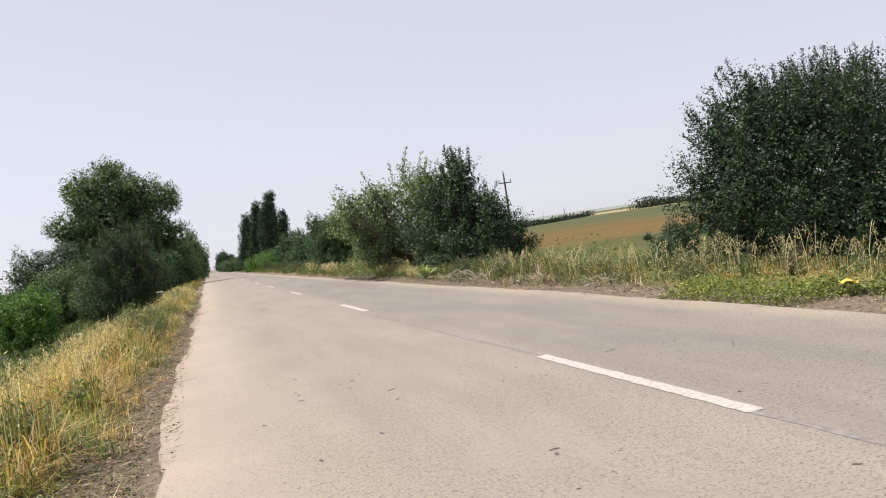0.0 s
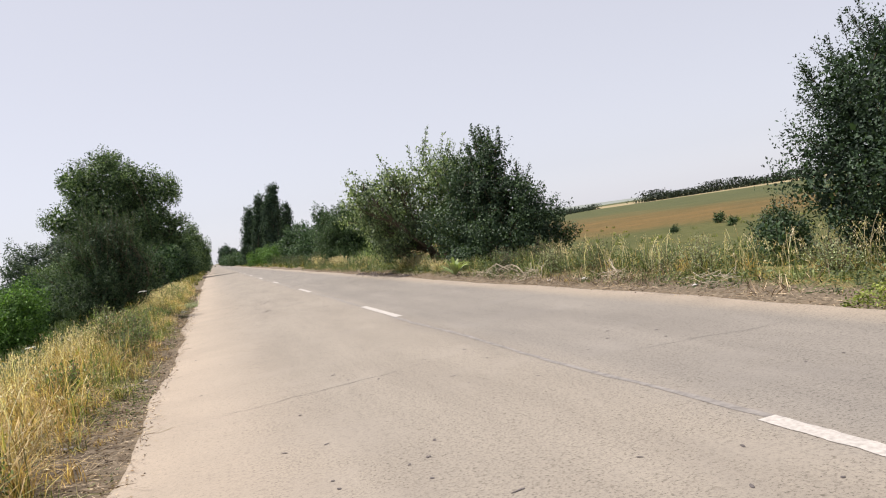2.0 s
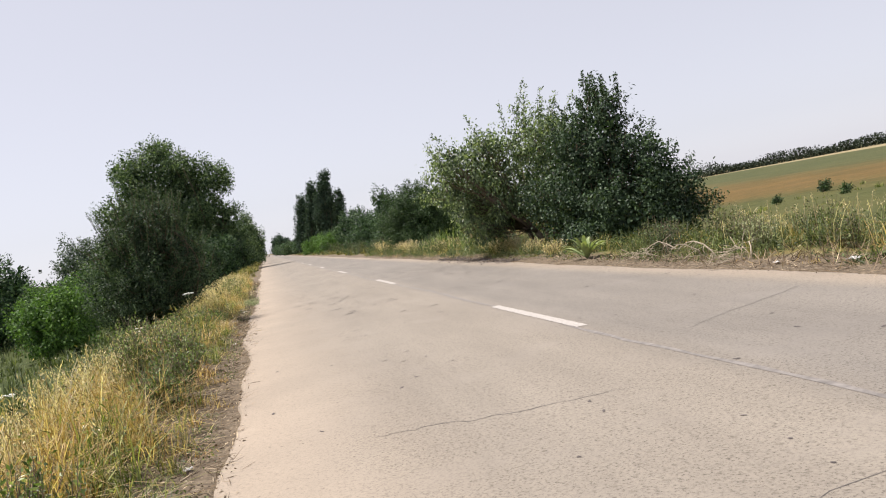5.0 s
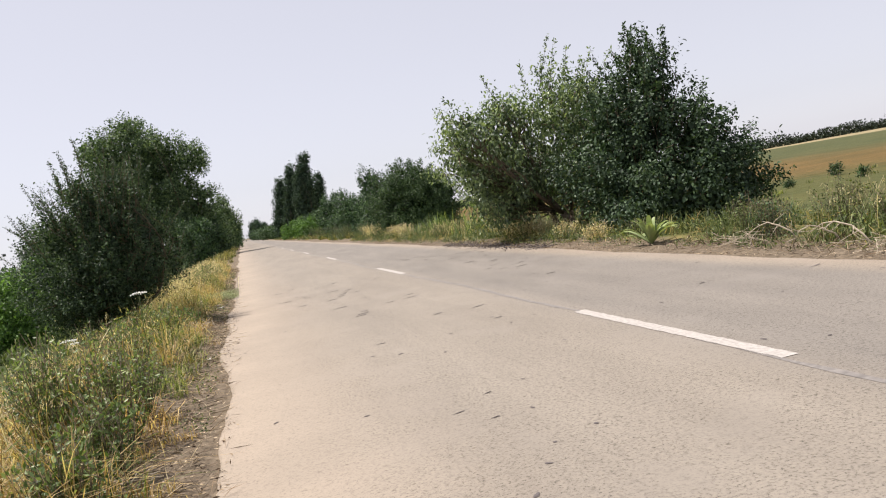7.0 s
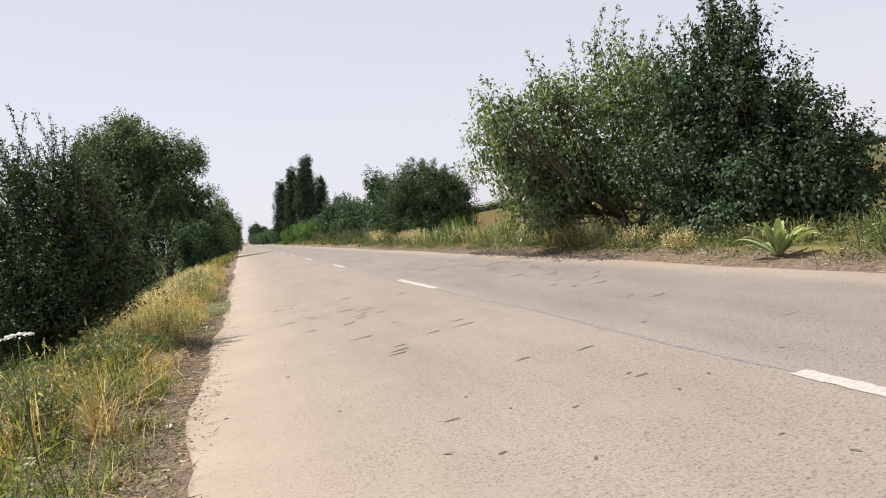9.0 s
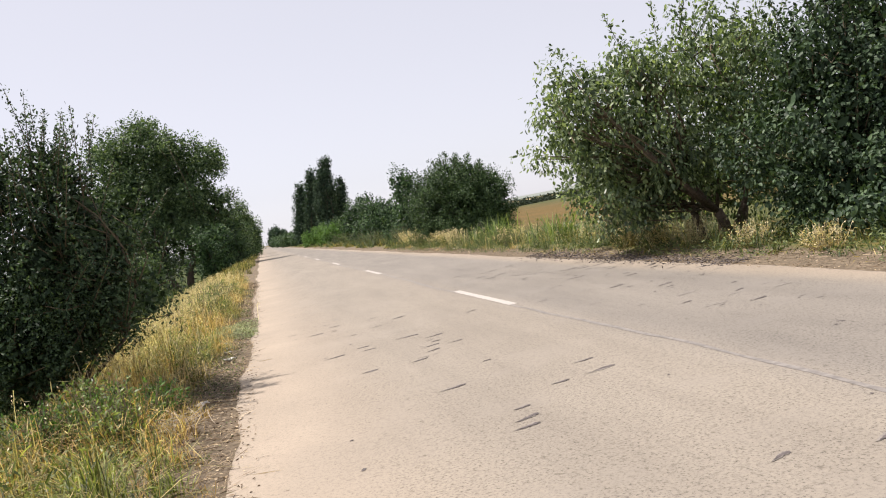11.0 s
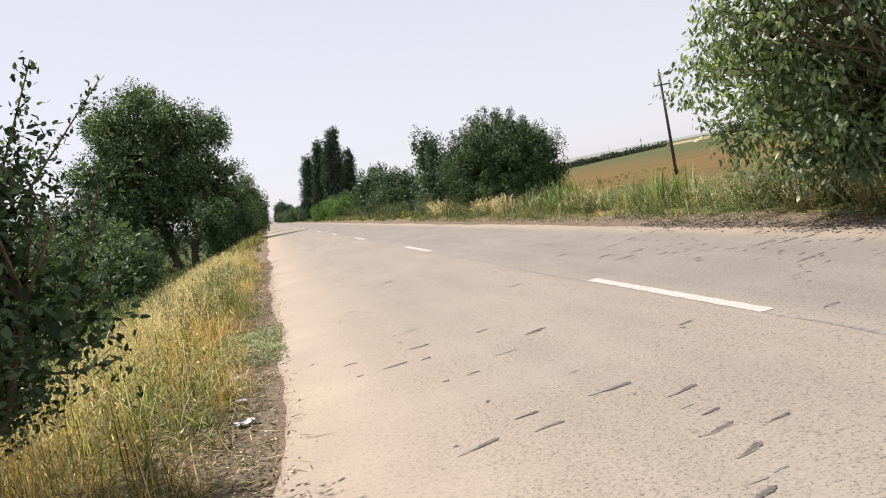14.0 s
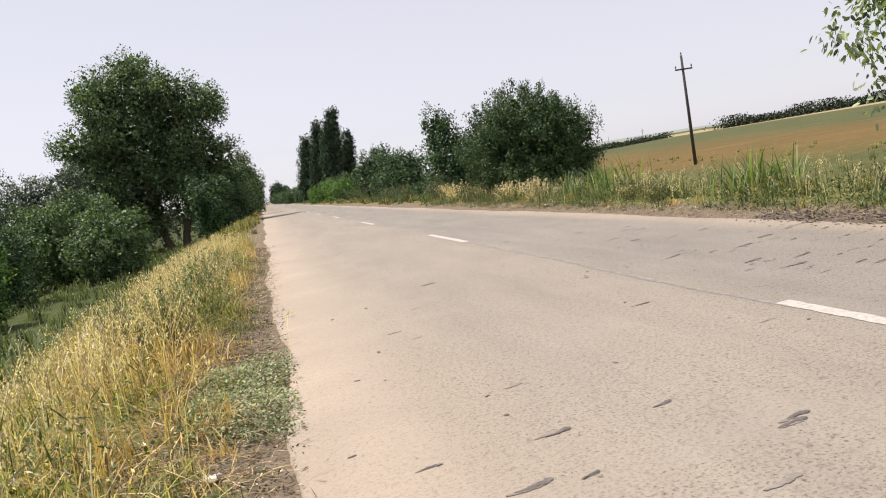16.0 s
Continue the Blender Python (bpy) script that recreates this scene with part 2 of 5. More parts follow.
GLAZE = plain("porcelain", (0.25, 0.24, 0.22), 0.3, 0.1, 20, 0.5)
# far ridge: aerial haze is painted in as a pale grey base colour
HAZED_HILL = plain("far_hill", (0.2, 0.22, 0.2), 1.0, 0.08, 0.01, 0.0)
HOUSE_WALL = plain("white_render", (0.7, 0.68, 0.64), 0.8, 0.08, 1.0)
HOUSE_ROOF = plain("grey_roof", (0.3, 0.26, 0.24), 0.8, 0.1, 1.0)


# ---- mesh tools ----
def tri_mesh(name, V, F):
    V, F = np.asarray(V, np.float32), np.asarray(F, np.int32)
    me = bpy.data.meshes.new(name)
    me.vertices.add(len(V))
    me.vertices.foreach_set("co", V.ravel())
    me.loops.add(3 * len(F))
    me.loops.foreach_set("vertex_index", F.ravel())
    me.polygons.add(len(F))
    me.polygons.foreach_set("loop_start", np.arange(0, 3 * len(F), 3, dtype=np.int32))
    me.update(calc_edges=True)
    return me


def joined(pieces):
    V, F, k = [], [], 0
    for v, f in pieces:
        if len(v):
            V.append(v)
            F.append(np.asarray(f) + k)
            k += len(v)
    return np.concatenate(V), np.concatenate(F)


def put(name, vf, mat, parent=None, label="", smooth=False):
    me = tri_mesh(name, *vf)
    me.materials.append(mat)
    if smooth:
        me.polygons.foreach_set("use_smooth", np.ones(len(me.polygons), bool))
    ob = new(name, me)
    ob.parent = parent
    return tagged(ob, label)


def part(name, bm, mat, parent, label=""):
    me = bpy.data.meshes.new(name)
    bm.to_mesh(me)
    bm.free()
    me.materials.append(mat)
    ob = new(name, me)
    ob.parent = parent
    return tagged(ob, label)


def base_empty(name, place, label, category, group=""):
    ob = new(name)
    ob.location = place
    ob.empty_display_size = 0.2
    return tagged(ob, label, category, group)


def unit(a):
    return a / np.maximum(np.linalg.norm(a, axis=-1, keepdims=True), 1e-9)


def leaves(P, A, length, width, rng, fold=0.12, oval=False, face=(0, 0, 0.75)):
    """A folded leaf for each place P along its axis A: a diamond, or an oval with rounder sides."""
    n = len(P)
    A = unit(A)
    S = unit(np.cross(A, rng.normal(size=(n, 3)) * 0.5 + np.asarray(face)))
    N = np.cross(S, A)
    L = np.broadcast_to(np.asarray(length, float), n)[:, None]
    W = np.broadcast_to(np.asarray(width, float), n)[:, None]
    if oval:
        V = np.stack([P, P + A * L * 0.28 + S * W * 0.46 + N * W * fold, P + A * L * 0.68 + S * W * 0.4 + N * W * fold, P + A * L,
                      P + A * L * 0.68 - S * W * 0.4 + N * W * fold, P + A * L * 0.28 - S * W * 0.46 + N * W * fold], 1).reshape(-1, 3)
        k = 6 * np.arange(n)[:, None]
        return V, np.concatenate([k + (0, 1, 2), k + (0, 2, 3), k + (0, 3, 4), k + (0, 4, 5)], 1).reshape(-1, 3)
    V = np.stack([P, P + A * L * 0.45 + S * W * 0.5 + N * W * fold, P + A * L, P + A * L * 0.45 - S * W * 0.5 + N * W * fold], 1).reshape(-1, 3)
    k = 4 * np.arange(n)[:, None]
    return V, np.concatenate([k + (0, 1, 2), k + (0, 2, 3)], 1).reshape(-1, 3)


def blades(P, height, width, lean, rng):
    """An arching, tapering blade of grass for each place P."""
    n = len(P)
    a = rng.uniform(0, 2 * np.pi, n)
    D = np.stack([np.cos(a), np.sin(a), np.zeros(n)], 1)
    S = np.stack([-np.sin(a), np.cos(a), np.zeros(n)], 1)
    H = np.broadcast_to(np.asarray(height, float), n)[:, None]
    W = np.broadcast_to(np.asarray(width, float), n)[:, None] * 0.5
    B = np.minimum(np.broadcast_to(np.asarray(lean, float), n)[:, None], 1.6)
    up = np.array([[0, 0, 1.0]])

    def at(s):
        return P + D * H * B * s ** 1.9 + up * H * (s - 0.42 * B * s ** 3)
    V = np.stack([P - S * W, P + S * W, at(0.45) + S * W, at(0.45) - S * W, at(0.78) + S * W * 0.7, at(0.78) - S * W * 0.7, at(1.0)], 1).reshape(-1, 3)
    k = 7 * np.arange(n)[:, None]
    F = np.concatenate([k + (0, 1, 2), k + (0, 2, 3), k + (3, 2, 4), k + (3, 4, 5), k + (5, 4, 6)], 1).reshape(-1, 3)
    return V, F


def tube(points, radii, sides=6):
    """A tapering round limb along points."""
    P = np.asarray(points, float)
    R = np.asarray(radii, float)
    T = unit(np.gradient(P, axis=0))
    ref = np.array([0.31, 0.87, 0.11])
    X = unit(np.cross(T, ref))
    Y = np.cross(T, X)
    a = np.linspace(0, 2 * np.pi, sides, endpoint=False)
    ring = X[:, None] * np.cos(a)[None, :, None] + Y[:, None] * np.sin(a)[None, :, None]
    V = (P[:, None] + ring * R[:, None, None]).reshape(-1, 3)
    F = []
    for i in range(len(P) - 1):
        for j in range(sides):
            p, q = i * sides + j, i * sides + (j + 1) % sides
            F += [(p, q, q + sides), (p, q + sides, p + sides)]
    e = (len(P) - 1) * sides
    F += [(e, e + j, e + j + 1) for j in range(1, sides - 1)] + [(0, j + 1, j) for j in range(1, sides - 1)]
    return V, np.array(F)


def bent(a, b, rng, bow=0.12, n=5):
    a, b = np.asarray(a, float), np.asarray(b, float)
    s = np.linspace(0, 1, n)[:, None]
    off = rng.normal(size=3) * np.linalg.norm(b - a) * bow
    off[2] = -abs(off[2]) * 0.5
    return a + (b - a) * s + off * (4 * s * (1 - s))


# ---- ground ----
LEFT_EDGE, RIGHT_EDGE, CENTRE = 0.27, 7.05, 4.0


def height(x, y):
    """The ground's height: road bed, verges, the bank down to the meadow, the field, far rises."""
    x, y = np.asarray(x, float), np.asarray(y, float)
    left = np.interp(-x, [-0.3, 0.1, 0.6, 1.3, 2.2, 4.0, 7.0, 12.0], [-0.04, 0.0, 0.05, -0.03, -0.4, -1.05, -1.5, -1.7])
    right = np.interp(x, [7.0, 7.4, 8.2, 9.5, 11.5, 15, 22, 30], [-0.04, 0.0, 0.03, -0.06, -0.34, -0.9, -1.35, -1.6])
    z = np.where(x < 0.3, left, np.where(x > 7.0, right, -0.04))
    rough = 0.045 * np.sin(2.1 * x + 0.7 * y) * np.sin(1.3 * y - 0.6 * x) + 0.03 * np.sin(4.7 * x + 1.1) * np.sin(3.9 * y)
    z = z + rough * np.clip(np.maximum(-x - 0.1, x - 7.4), 0, 1)
    z = z + 22 * np.exp(-((x + 480) / 260) ** 2 - ((y - 1500) / 300) ** 2)
    return z + np.clip((x - 140) / 260, 0, 1) * np.clip((700 - x) / 300, 0, 1) * 1.2


def build_ground():
    xs = np.unique(np.concatenate([-np.geomspace(8, 3500, 40), np.arange(-8, 0.3, 0.25), np.arange(0.3, 7.0, 1.1), np.arange(7.0, 16, 0.3), np.geomspace(16, 3500, 60)]))
    ys = np.unique(np.concatenate([-np.geomspace(6, 400, 14), np.arange(-5, 60, 0.45), np.geomspace(60, 4500, 70)]))
    X, Y = np.meshgrid(xs, ys, indexing="ij")
    V = np.stack([X, Y, height(X, Y)], -1).reshape(-1, 3)
    i, j = np.meshgrid(np.arange(len(xs) - 1), np.arange(len(ys) - 1), indexing="ij")
    a = (i * len(ys) + j).ravel()
    F = np.concatenate([np.stack([a, a + len(ys), a + len(ys) + 1], 1), np.stack([a, a + len(ys) + 1, a + 1], 1)])
    ob = put("ground", (V, F), GROUND, smooth=True)
    return tagged(ob, "grassy verges and dry open fields beside the road", "ground", kind="structure")


def edge_wobble(y, k):
    bite = -0.25 * np.exp(-((y - 1.9) / 1.4) ** 2) - 0.06 * np.exp(-((y - 21.0) / 1.5) ** 2) if k < 1 else 0.0
    return bite + 0.06 * np.sin(0.43 * y + k) + 0.035 * np.sin(1.37 * y + 2 * k) + 0.018 * np.sin(4.3 * y + 3 * k) * np.sin(0.9 * y) + 0.008 * np.sin(9.7 * y + k) * np.sin(1.7 * y) + 0.004 * np.sin(23.0 * y + k) * np.sin(3.1 * y)


def build_road():
    ys = np.unique(np.concatenate([np.arange(-30, -3, 1.0), np.arange(-3, 50, 0.08), np.arange(50, 130, 0.5), np.geomspace(130, 1600, 60)]))
    wl_, wr = edge_wobble(ys, 0.4), edge_wobble(ys, 2.1)
    cols = [(LEFT_EDGE + wl_, -0.08), (LEFT_EDGE + wl_ + 0.012, -0.012), (LEFT_EDGE + wl_ + 0.05, 0.0)]
    cols += [(np.full_like(ys, c), 0.0) for c in (1.5, 2.7, 4.0, 5.2, 6.3)]
    cols += [(RIGHT_EDGE + wr - 0.05, 0.0), (RIGHT_EDGE + wr - 0.012, -0.012), (RIGHT_EDGE + wr, -0.08)]
    V = np.stack([np.stack([c, ys, np.full_like(ys, z)], 1) for c, z in cols], 0).reshape(-1, 3)
    n = len(ys)
    i, j = np.meshgrid(np.arange(len(cols) - 1), np.arange(n - 1), indexing="ij")
    a = (i * n + j).ravel()
    F = np.concatenate([np.stack([a, a + n, a + n + 1], 1), np.stack([a, a + n + 1, a + 1], 1)])
    ob = put("road", (V, F), ASPHALT)
    return tagged(ob, "bleached dusty two-lane asphalt road, straight to the horizon", "road", kind="structure")


ground = build_ground()
road = build_road()


def ragged_strip(points, width, z, rng, jag=0.25):
    """A flat strip with uneven sides along a line of places."""
    P = np.asarray(points, float)
    T = unit(np.gradient(P, axis=0))
    S = np.stack([-T[:, 1], T[:, 0]], 1)
    w = np.broadcast_to(np.asarray(width, float), len(P)) * 0.5
    a = P + S * (w * (1 + rng.uniform(-jag, jag, len(P))))[:, None]
    b = P - S * (w * (1 + rng.uniform(-jag, jag, len(P))))[:, None]
    n = len(P)
    V = np.concatenate([np.c_[a, np.full(n, z)], np.c_[b, np.full(n, z)]])
    i = np.arange(n - 1)
    F = np.concatenate([np.stack([i, i + n, i + n + 1], 1), np.stack([i, i + n + 1, i + 1], 1)])
    return V, F


def build_markings():
    rng = np.random.default_rng(3)
    for k in range(-1, 26):
        y0 = 3.35 + 12.0 * k
        n = 60 if k < 5 else 8
        pts = np.c_[np.full(n, CENTRE) + 0.004 * np.sin(np.arange(n)), np.linspace(y0, y0 + 3.15, n)]
        V, F = ragged_strip(pts, 0.13, 0.004, rng, 0.07 if k < 5 else 0.05)
        ob = put("road_dash", (V, F), PAINT)
        tagged(ob, "worn white painted dash along the middle of the road", "road marking", "centre line dashes", "structure")
    ys = np.arange(-3, 90, 0.35)
    xs = CENTRE + 0.04 * np.sin(0.35 * ys) + 0.025 * np.sin(1.1 * ys + 1) + rng.normal(0, 0.006, len(ys)) - 0.02
    put("tar_seam", ragged_strip(np.c_[xs, ys], 0.055, 0.0025, rng, 0.45), TAR, road)
    cracks = []
    for x0, y0, x1, y1 in ((0.6, 9.95, 3.35, 10.6), (3.2, 12.6, 1.4, 12.95), (4.4, 14.0, 6.4, 14.9), (4.5, 8.9, 6.2, 8.4)):
        n = 26
        s = np.linspace(0, 1, n)
        px = x0 + (x1 - x0) * s + np.cumsum(rng.normal(0, 0.018, n))
        py = y0 + (y1 - y0) * s + np.cumsum(rng.normal(0, 0.02, n))
        cracks.append(ragged_strip(np.c_[px, py], 0.006 * (0.4 + np.sin(np.pi * s)), 0.002, rng, 0.6))
    put("crack", joined(cracks), CRACK, road)


build_markings()


def blot(x, y, length, width, turn, z, rng, n=9):
    """A flat stain with an uneven outline."""
    a = np.linspace(0, 2 * np.pi, n, endpoint=False)
    r = 1 + rng.uniform(-0.25, 0.25, n)
    px, py = np.cos(a) * length * 0.5 * r, np.sin(a) * width * 0.5 * r
    c, s = math.cos(turn), math.sin(turn)
    V = np.c_[x + c * px - s * py, y + s * px + c * py, np.full(n, z)]
    return V, np.array([(0, j, j + 1) for j in range(1, n - 1)])


def build_stains():
    """Dark smears of fallen fruit and rubber on the road near the fruit trees."""
    rng = np.random.default_rng(8)
    dark, pale = [], []
    def drop(x, y, length, width, turn, z, rng, n=14):
        """A smear with a blunt head that thins out into a tail."""
        t = np.linspace(0, 1, n)
        half = width * 0.5 * np.sqrt(np.clip(t * 9, 0, 1)) * (1 - t) ** 0.5
        up, low = half * (1 + rng.uniform(-0.55, 0.35, n)), -half * (1 + rng.uniform(-0.55, 0.35, n))
        bend = 0.06 * length * np.sin(3 * t + rng.uniform(0, 3))
        px = np.concatenate([-t * length, -t[::-1] * length])
        py = np.concatenate([up + bend, (low + bend)[::-1]])
        c, s = math.cos(turn), math.sin(turn)
        V = np.c_[x + c * px - s * py, y + s * px + c * py, np.full(2 * n, z)]
        F = []
        for k in range(n - 1):
            p, q = k, 2 * n - 1 - k
            F += [(p, q, q - 1), (p, q - 1, p + 1)]
        return V, np.array(F)

    def streak(x, y, s, group):
        turn = rng.normal(0.17, 0.07)
        if group is dark:
            dark.append(drop(x + 0.06 * s, y, 0.17 * s, 0.037 * s, turn, 0.0042 + rng.uniform(0, 0.0006), rng))
        pale.append(drop(x + 0.05 * s, y, rng.uniform(0.13, 0.24) * s, 0.05 * s, turn, 0.0022 + rng.uniform(0, 0.0012), rng))

    for x, y, s in ((1.72, 26.54, 1.0), (2.6, 26.25, 1.15), (1.58, 24.93, 1.1), (2.1, 23.42, 1.2), (1.63, 29.19, 1.0), (2.55, 28.59, 1.05), (2.35, 26.6, 1.3), (3.5, 20.38, 1.0), (5.82, 24.71, 1.0), (2.72, 3.61, 0.5), (2.39, 6.44, 0.5), (4.41, 11.22, 0.4), (5.06, 10.13, 0.4), (1.9, 16.0, 0.45), (2.05, 15.7, 0.4), (2.2, 16.3, 0.4),
                    (1.78, 26.27, 0.9), (2.49, 25.84, 0.8), (2.3, 22.37, 0.9), (3.23, 23.26, 0.9), (2.97, 20.5, 0.8), (3.34, 19.22, 0.7), (1.97, 19.24, 0.7), (2.62, 28.65, 0.9), (2.41, 25.62, 1.0), (2.35, 25.32, 1.0), (2.11, 24.93, 1.2),
                    (3.21, 22.86, 1.2), (2.78, 22.77, 0.9), (2.25, 22.12, 1.2), (2.19, 21.93, 1.1), (1.38, 26.29, 1.2), (3.47, 27.63, 1.0), (2.68, 25.54, 0.8), (2.28, 35.0, 1.3), (2.23, 29.2, 0.8), (3.36, 31.42, 0.9), (0.96, 29.16, 0.7)):
        streak(x, y, s, dark)
    for _ in range(120):
        y = rng.normal(29.5, 5.0)
        x = rng.uniform(0.9, 6.9) if rng.random() < 0.4 else rng.normal(5.9, 0.7)
        if 0.7 < x < 6.9:
            streak(x, y, min(1.4, rng.lognormal(-0.45, 0.4)), dark if rng.random() < 0.3 else pale)
    for _ in range(90):
        streak(rng.uniform(4.9, 6.9), rng.normal(30.0, 2.4), min(1.5, rng.lognormal(-0.2, 0.4)), dark if rng.random() < 0.45 else pale)
    for _ in range(260):
        x, y = rng.uniform(0.5, 6.8), rng.uniform(-1, 45)
        dark.append(blot(x, y, rng.uniform(0.02, 0.07), rng.uniform(0.015, 0.03), rng.uniform(0, 3), 0.003 + rng.uniform(0, 0.001), rng, 7))
    put("dark_stain", joined(dark), STAIN, road)
    put("faded_stain", joined(pale), SMEAR, road)


build_stains()


# ---- trees ----
def crown_cloud(lobes, rng, leaf, clump, fill, droop, inner, lift, cover, elong, big):
    """Leafy sprays over the shells of the lobes with gaps between them, larger leaves inside; also the sprays' centres."""
    P, A, L, U, centres = [], [], [], [], []
    shells = np.array(lobes, float)
    for i, (cx, cy, cz, rx, ry, rz) in enumerate(lobes):
        mid, rad = np.array([cx, cy, cz]), np.array([rx, ry, rz])
        area = 4 * np.pi * ((rx * ry) ** 1.6 / 3 + (rx * rz) ** 1.6 / 3 + (ry * rz) ** 1.6 / 3) ** (1 / 1.6)
        n = max(6, int(cover * area / (np.pi * clump ** 2)))
        d = unit(rng.normal(size=(n, 3)))
        wave = np.sin(3.1 * d[:, 0] + cx) * np.sin(2.7 * d[:, 1] + cy) + np.sin(4.3 * d[:, 2] + 5 * d[:, 0])
        r = 0.94 - 0.32 * rng.random(n) ** 1.6 + 0.07 * wave + rng.normal(0, 0.04, n)
        C = mid + d * r[:, None] * rad
        buried = np.zeros(n, bool)
        for j, o in enumerate(shells):
            if j != i:
                buried |= np.linalg.norm((C - o[:3]) / o[3:], axis=1) < 0.62
        C, d = C[~buried], d[~buried]
        n = len(C)
        centres.append(C)
        s = clump * rng.uniform(0.65, 1.4, n)
        a = unit(d * 0.8 + np.array([0, 0, lift]) + rng.normal(0, 0.35, (n, 3)))
        idx = np.repeat(np.arange(n), np.maximum(5, fill * s * s / leaf ** 2).astype(int))
        q = unit(rng.normal(size=(len(idx), 3))) * rng.random((len(idx), 1)) ** 0.45
        along = (q * a[idx]).sum(1, keepdims=True)
        q = ((q - along * a[idx]) * (0.95 / math.sqrt(elong)) * (1.15 - 0.35 * along) + a[idx] * along * elong) * s[idx][:, None]
        P.append(C[idx] + q)
        A.append(unit(q) * 0.5 + unit(rng.normal(size=(len(idx), 3))) * 0.75 + np.array([0, 0, -droop]))
        U.append(unit(q) * 0.75 + d[idx] * 0.25 + np.array([0, 0, 0.35]))
        L.append(leaf * rng.uniform(0.6, 1.25, len(idx)))
        m = int(inner * area / (leaf * big) ** 2)
        di = unit(rng.normal(size=(m, 3))) * (0.74 * rng.random((m, 1)) ** 0.4)
        P.append(mid + di * rad)
        A.append(rng.normal(size=(m, 3)))
        L.append(leaf * rng.uniform(0.7, 1.3, m) * big)
        U.append(unit(di) * 0.4 + np.array([0, 0, 0.5]))
    return np.concatenate(P), np.concatenate(A), np.concatenate(L), np.concatenate(U), np.concatenate(centres)


def tree(name, label, category, base, lobes, leaf_mat, leaf, clump, fill=8.0, droop=0.2, inner=1.4, trunk=0.12, fork=0.8, stems=1, shoots=0, shoot_len=0.6,
         seed=1, group="", bark=BARK, floor_gap=0.05, leafy=0.6, sway=0.05, far=False, lift=0.5, cover=1.0, elong=1.3, slim=0.58, oval=False, big=2.4, splay=2.2, sprawl=0.55):
    """A tree or large bush: stems, limbs, twigs and a crown of single leaves. Lobes are given from the base."""
    rng = np.random.default_rng(seed)
    bx, by = base
    bz = float(height(bx, by))
    root = base_empty(name, (bx, by, bz), label, category, group)
    P, A, L, U, C = crown_cloud(lobes, rng, leaf, clump, fill, droop, inner, lift, cover, elong, big)
    tops = []
    for k in range(stems):
        a = 2 * np.pi * (k + rng.uniform(-0.3, 0.3)) / stems
        foot = np.array([math.cos(a), math.sin(a), 0]) * (0.0 if stems == 1 else trunk * 1.3)
        head = foot * splay + np.array([rng.normal(0, sway), rng.normal(0, sway), fork * rng.uniform(0.85, 1.15)])
        foot[2] = -0.25
        rad = trunk if stems == 1 else trunk * rng.uniform(0.55, 0.8)
        line = bent(foot, head, rng, 0.05)
        put("trunk", tube(line, np.linspace(rad * 1.25, rad * 0.7, 5) * np.array([1.15, 0.95, 0.92, 0.95, 1.0]), 8), bark, root, smooth=True)
        tops.append((head, rad * 0.65))
    twigs = []
    for k, (cx, cy, cz, rx, ry, rz) in enumerate(lobes):
        head, rad = min(tops, key=lambda h: (h[0][0] - cx) ** 2 + (h[0][1] - cy) ** 2)
        centre = np.array([cx, cy, cz + 0.25 * rz])
        line = bent(head, centre, rng, 0.1)
        put("limb", tube(line, np.linspace(rad * 0.7, rad * 0.2, 5), 6), bark, root, smooth=True)
        near = C[np.linalg.norm((C - np.array([cx, cy, cz])) / np.array([rx, ry, rz]), axis=1) < 1.3]
        for c in near[rng.permutation(len(near))[:4 if far else 18]]:
            s = line[rng.integers(1, 5)]
            twigs.append(tube(bent(s, c, rng, 0.1, 4), np.linspace(rad * 0.3, max(0.006, rad * 0.06), 4), 4))
    sp, sa, sl = [], [], []
    if shoots:
        out = unit(C - C.mean(0))
        score = out[:, 2] * 0.8 + np.linalg.norm((C - C.mean(0)) / C.std(0), axis=1) * 0.5 + rng.normal(0, 0.25, len(C))
        for i in np.argsort(-score)[:shoots]:
            d = unit(out[i] * sprawl + np.array([0, 0, 0.75]) + rng.normal(0, 0.22, 3))
            n = rng.uniform(0.5, 1.2) * shoot_len
            line = C[i] + d * np.linspace(-0.3, 1, 5)[:, None] * n
            twigs.append(tube(line, np.linspace(0.008, 0.003, 5), 4))
            m = int(n * 110 * leafy * 0.08 / leaf) + 6
            s = rng.random(m)
            sp.append(C[i] + d * (s * n)[:, None] + rng.normal(0, 0.01 + leaf * 0.22, (m, 3)))
            sa.append(d * 0.5 + unit(rng.normal(size=(m, 3))) * 0.8)
            sl.append(leaf * rng.uniform(0.5, 1.0, m))
    if sp:
        U = np.concatenate([U, np.tile([[0, 0, 0.75]], (sum(len(s) for s in sp), 1))])
        P, A, L = np.concatenate([P, *sp]), np.concatenate([A, *sa]), np.concatenate([L, *sl])
    keep = P[:, 2] + bz > height(P[:, 0] + bx, P[:, 1] + by) + floor_gap
    put("crown", leaves(P[keep], A[keep], L[keep], L[keep] * slim, rng, oval=oval, face=U[keep]), leaf_mat, root)
    if twigs:
        tagged(put("twig_mass", joined(twigs), TWIG, root), kind="stuff")
    return root


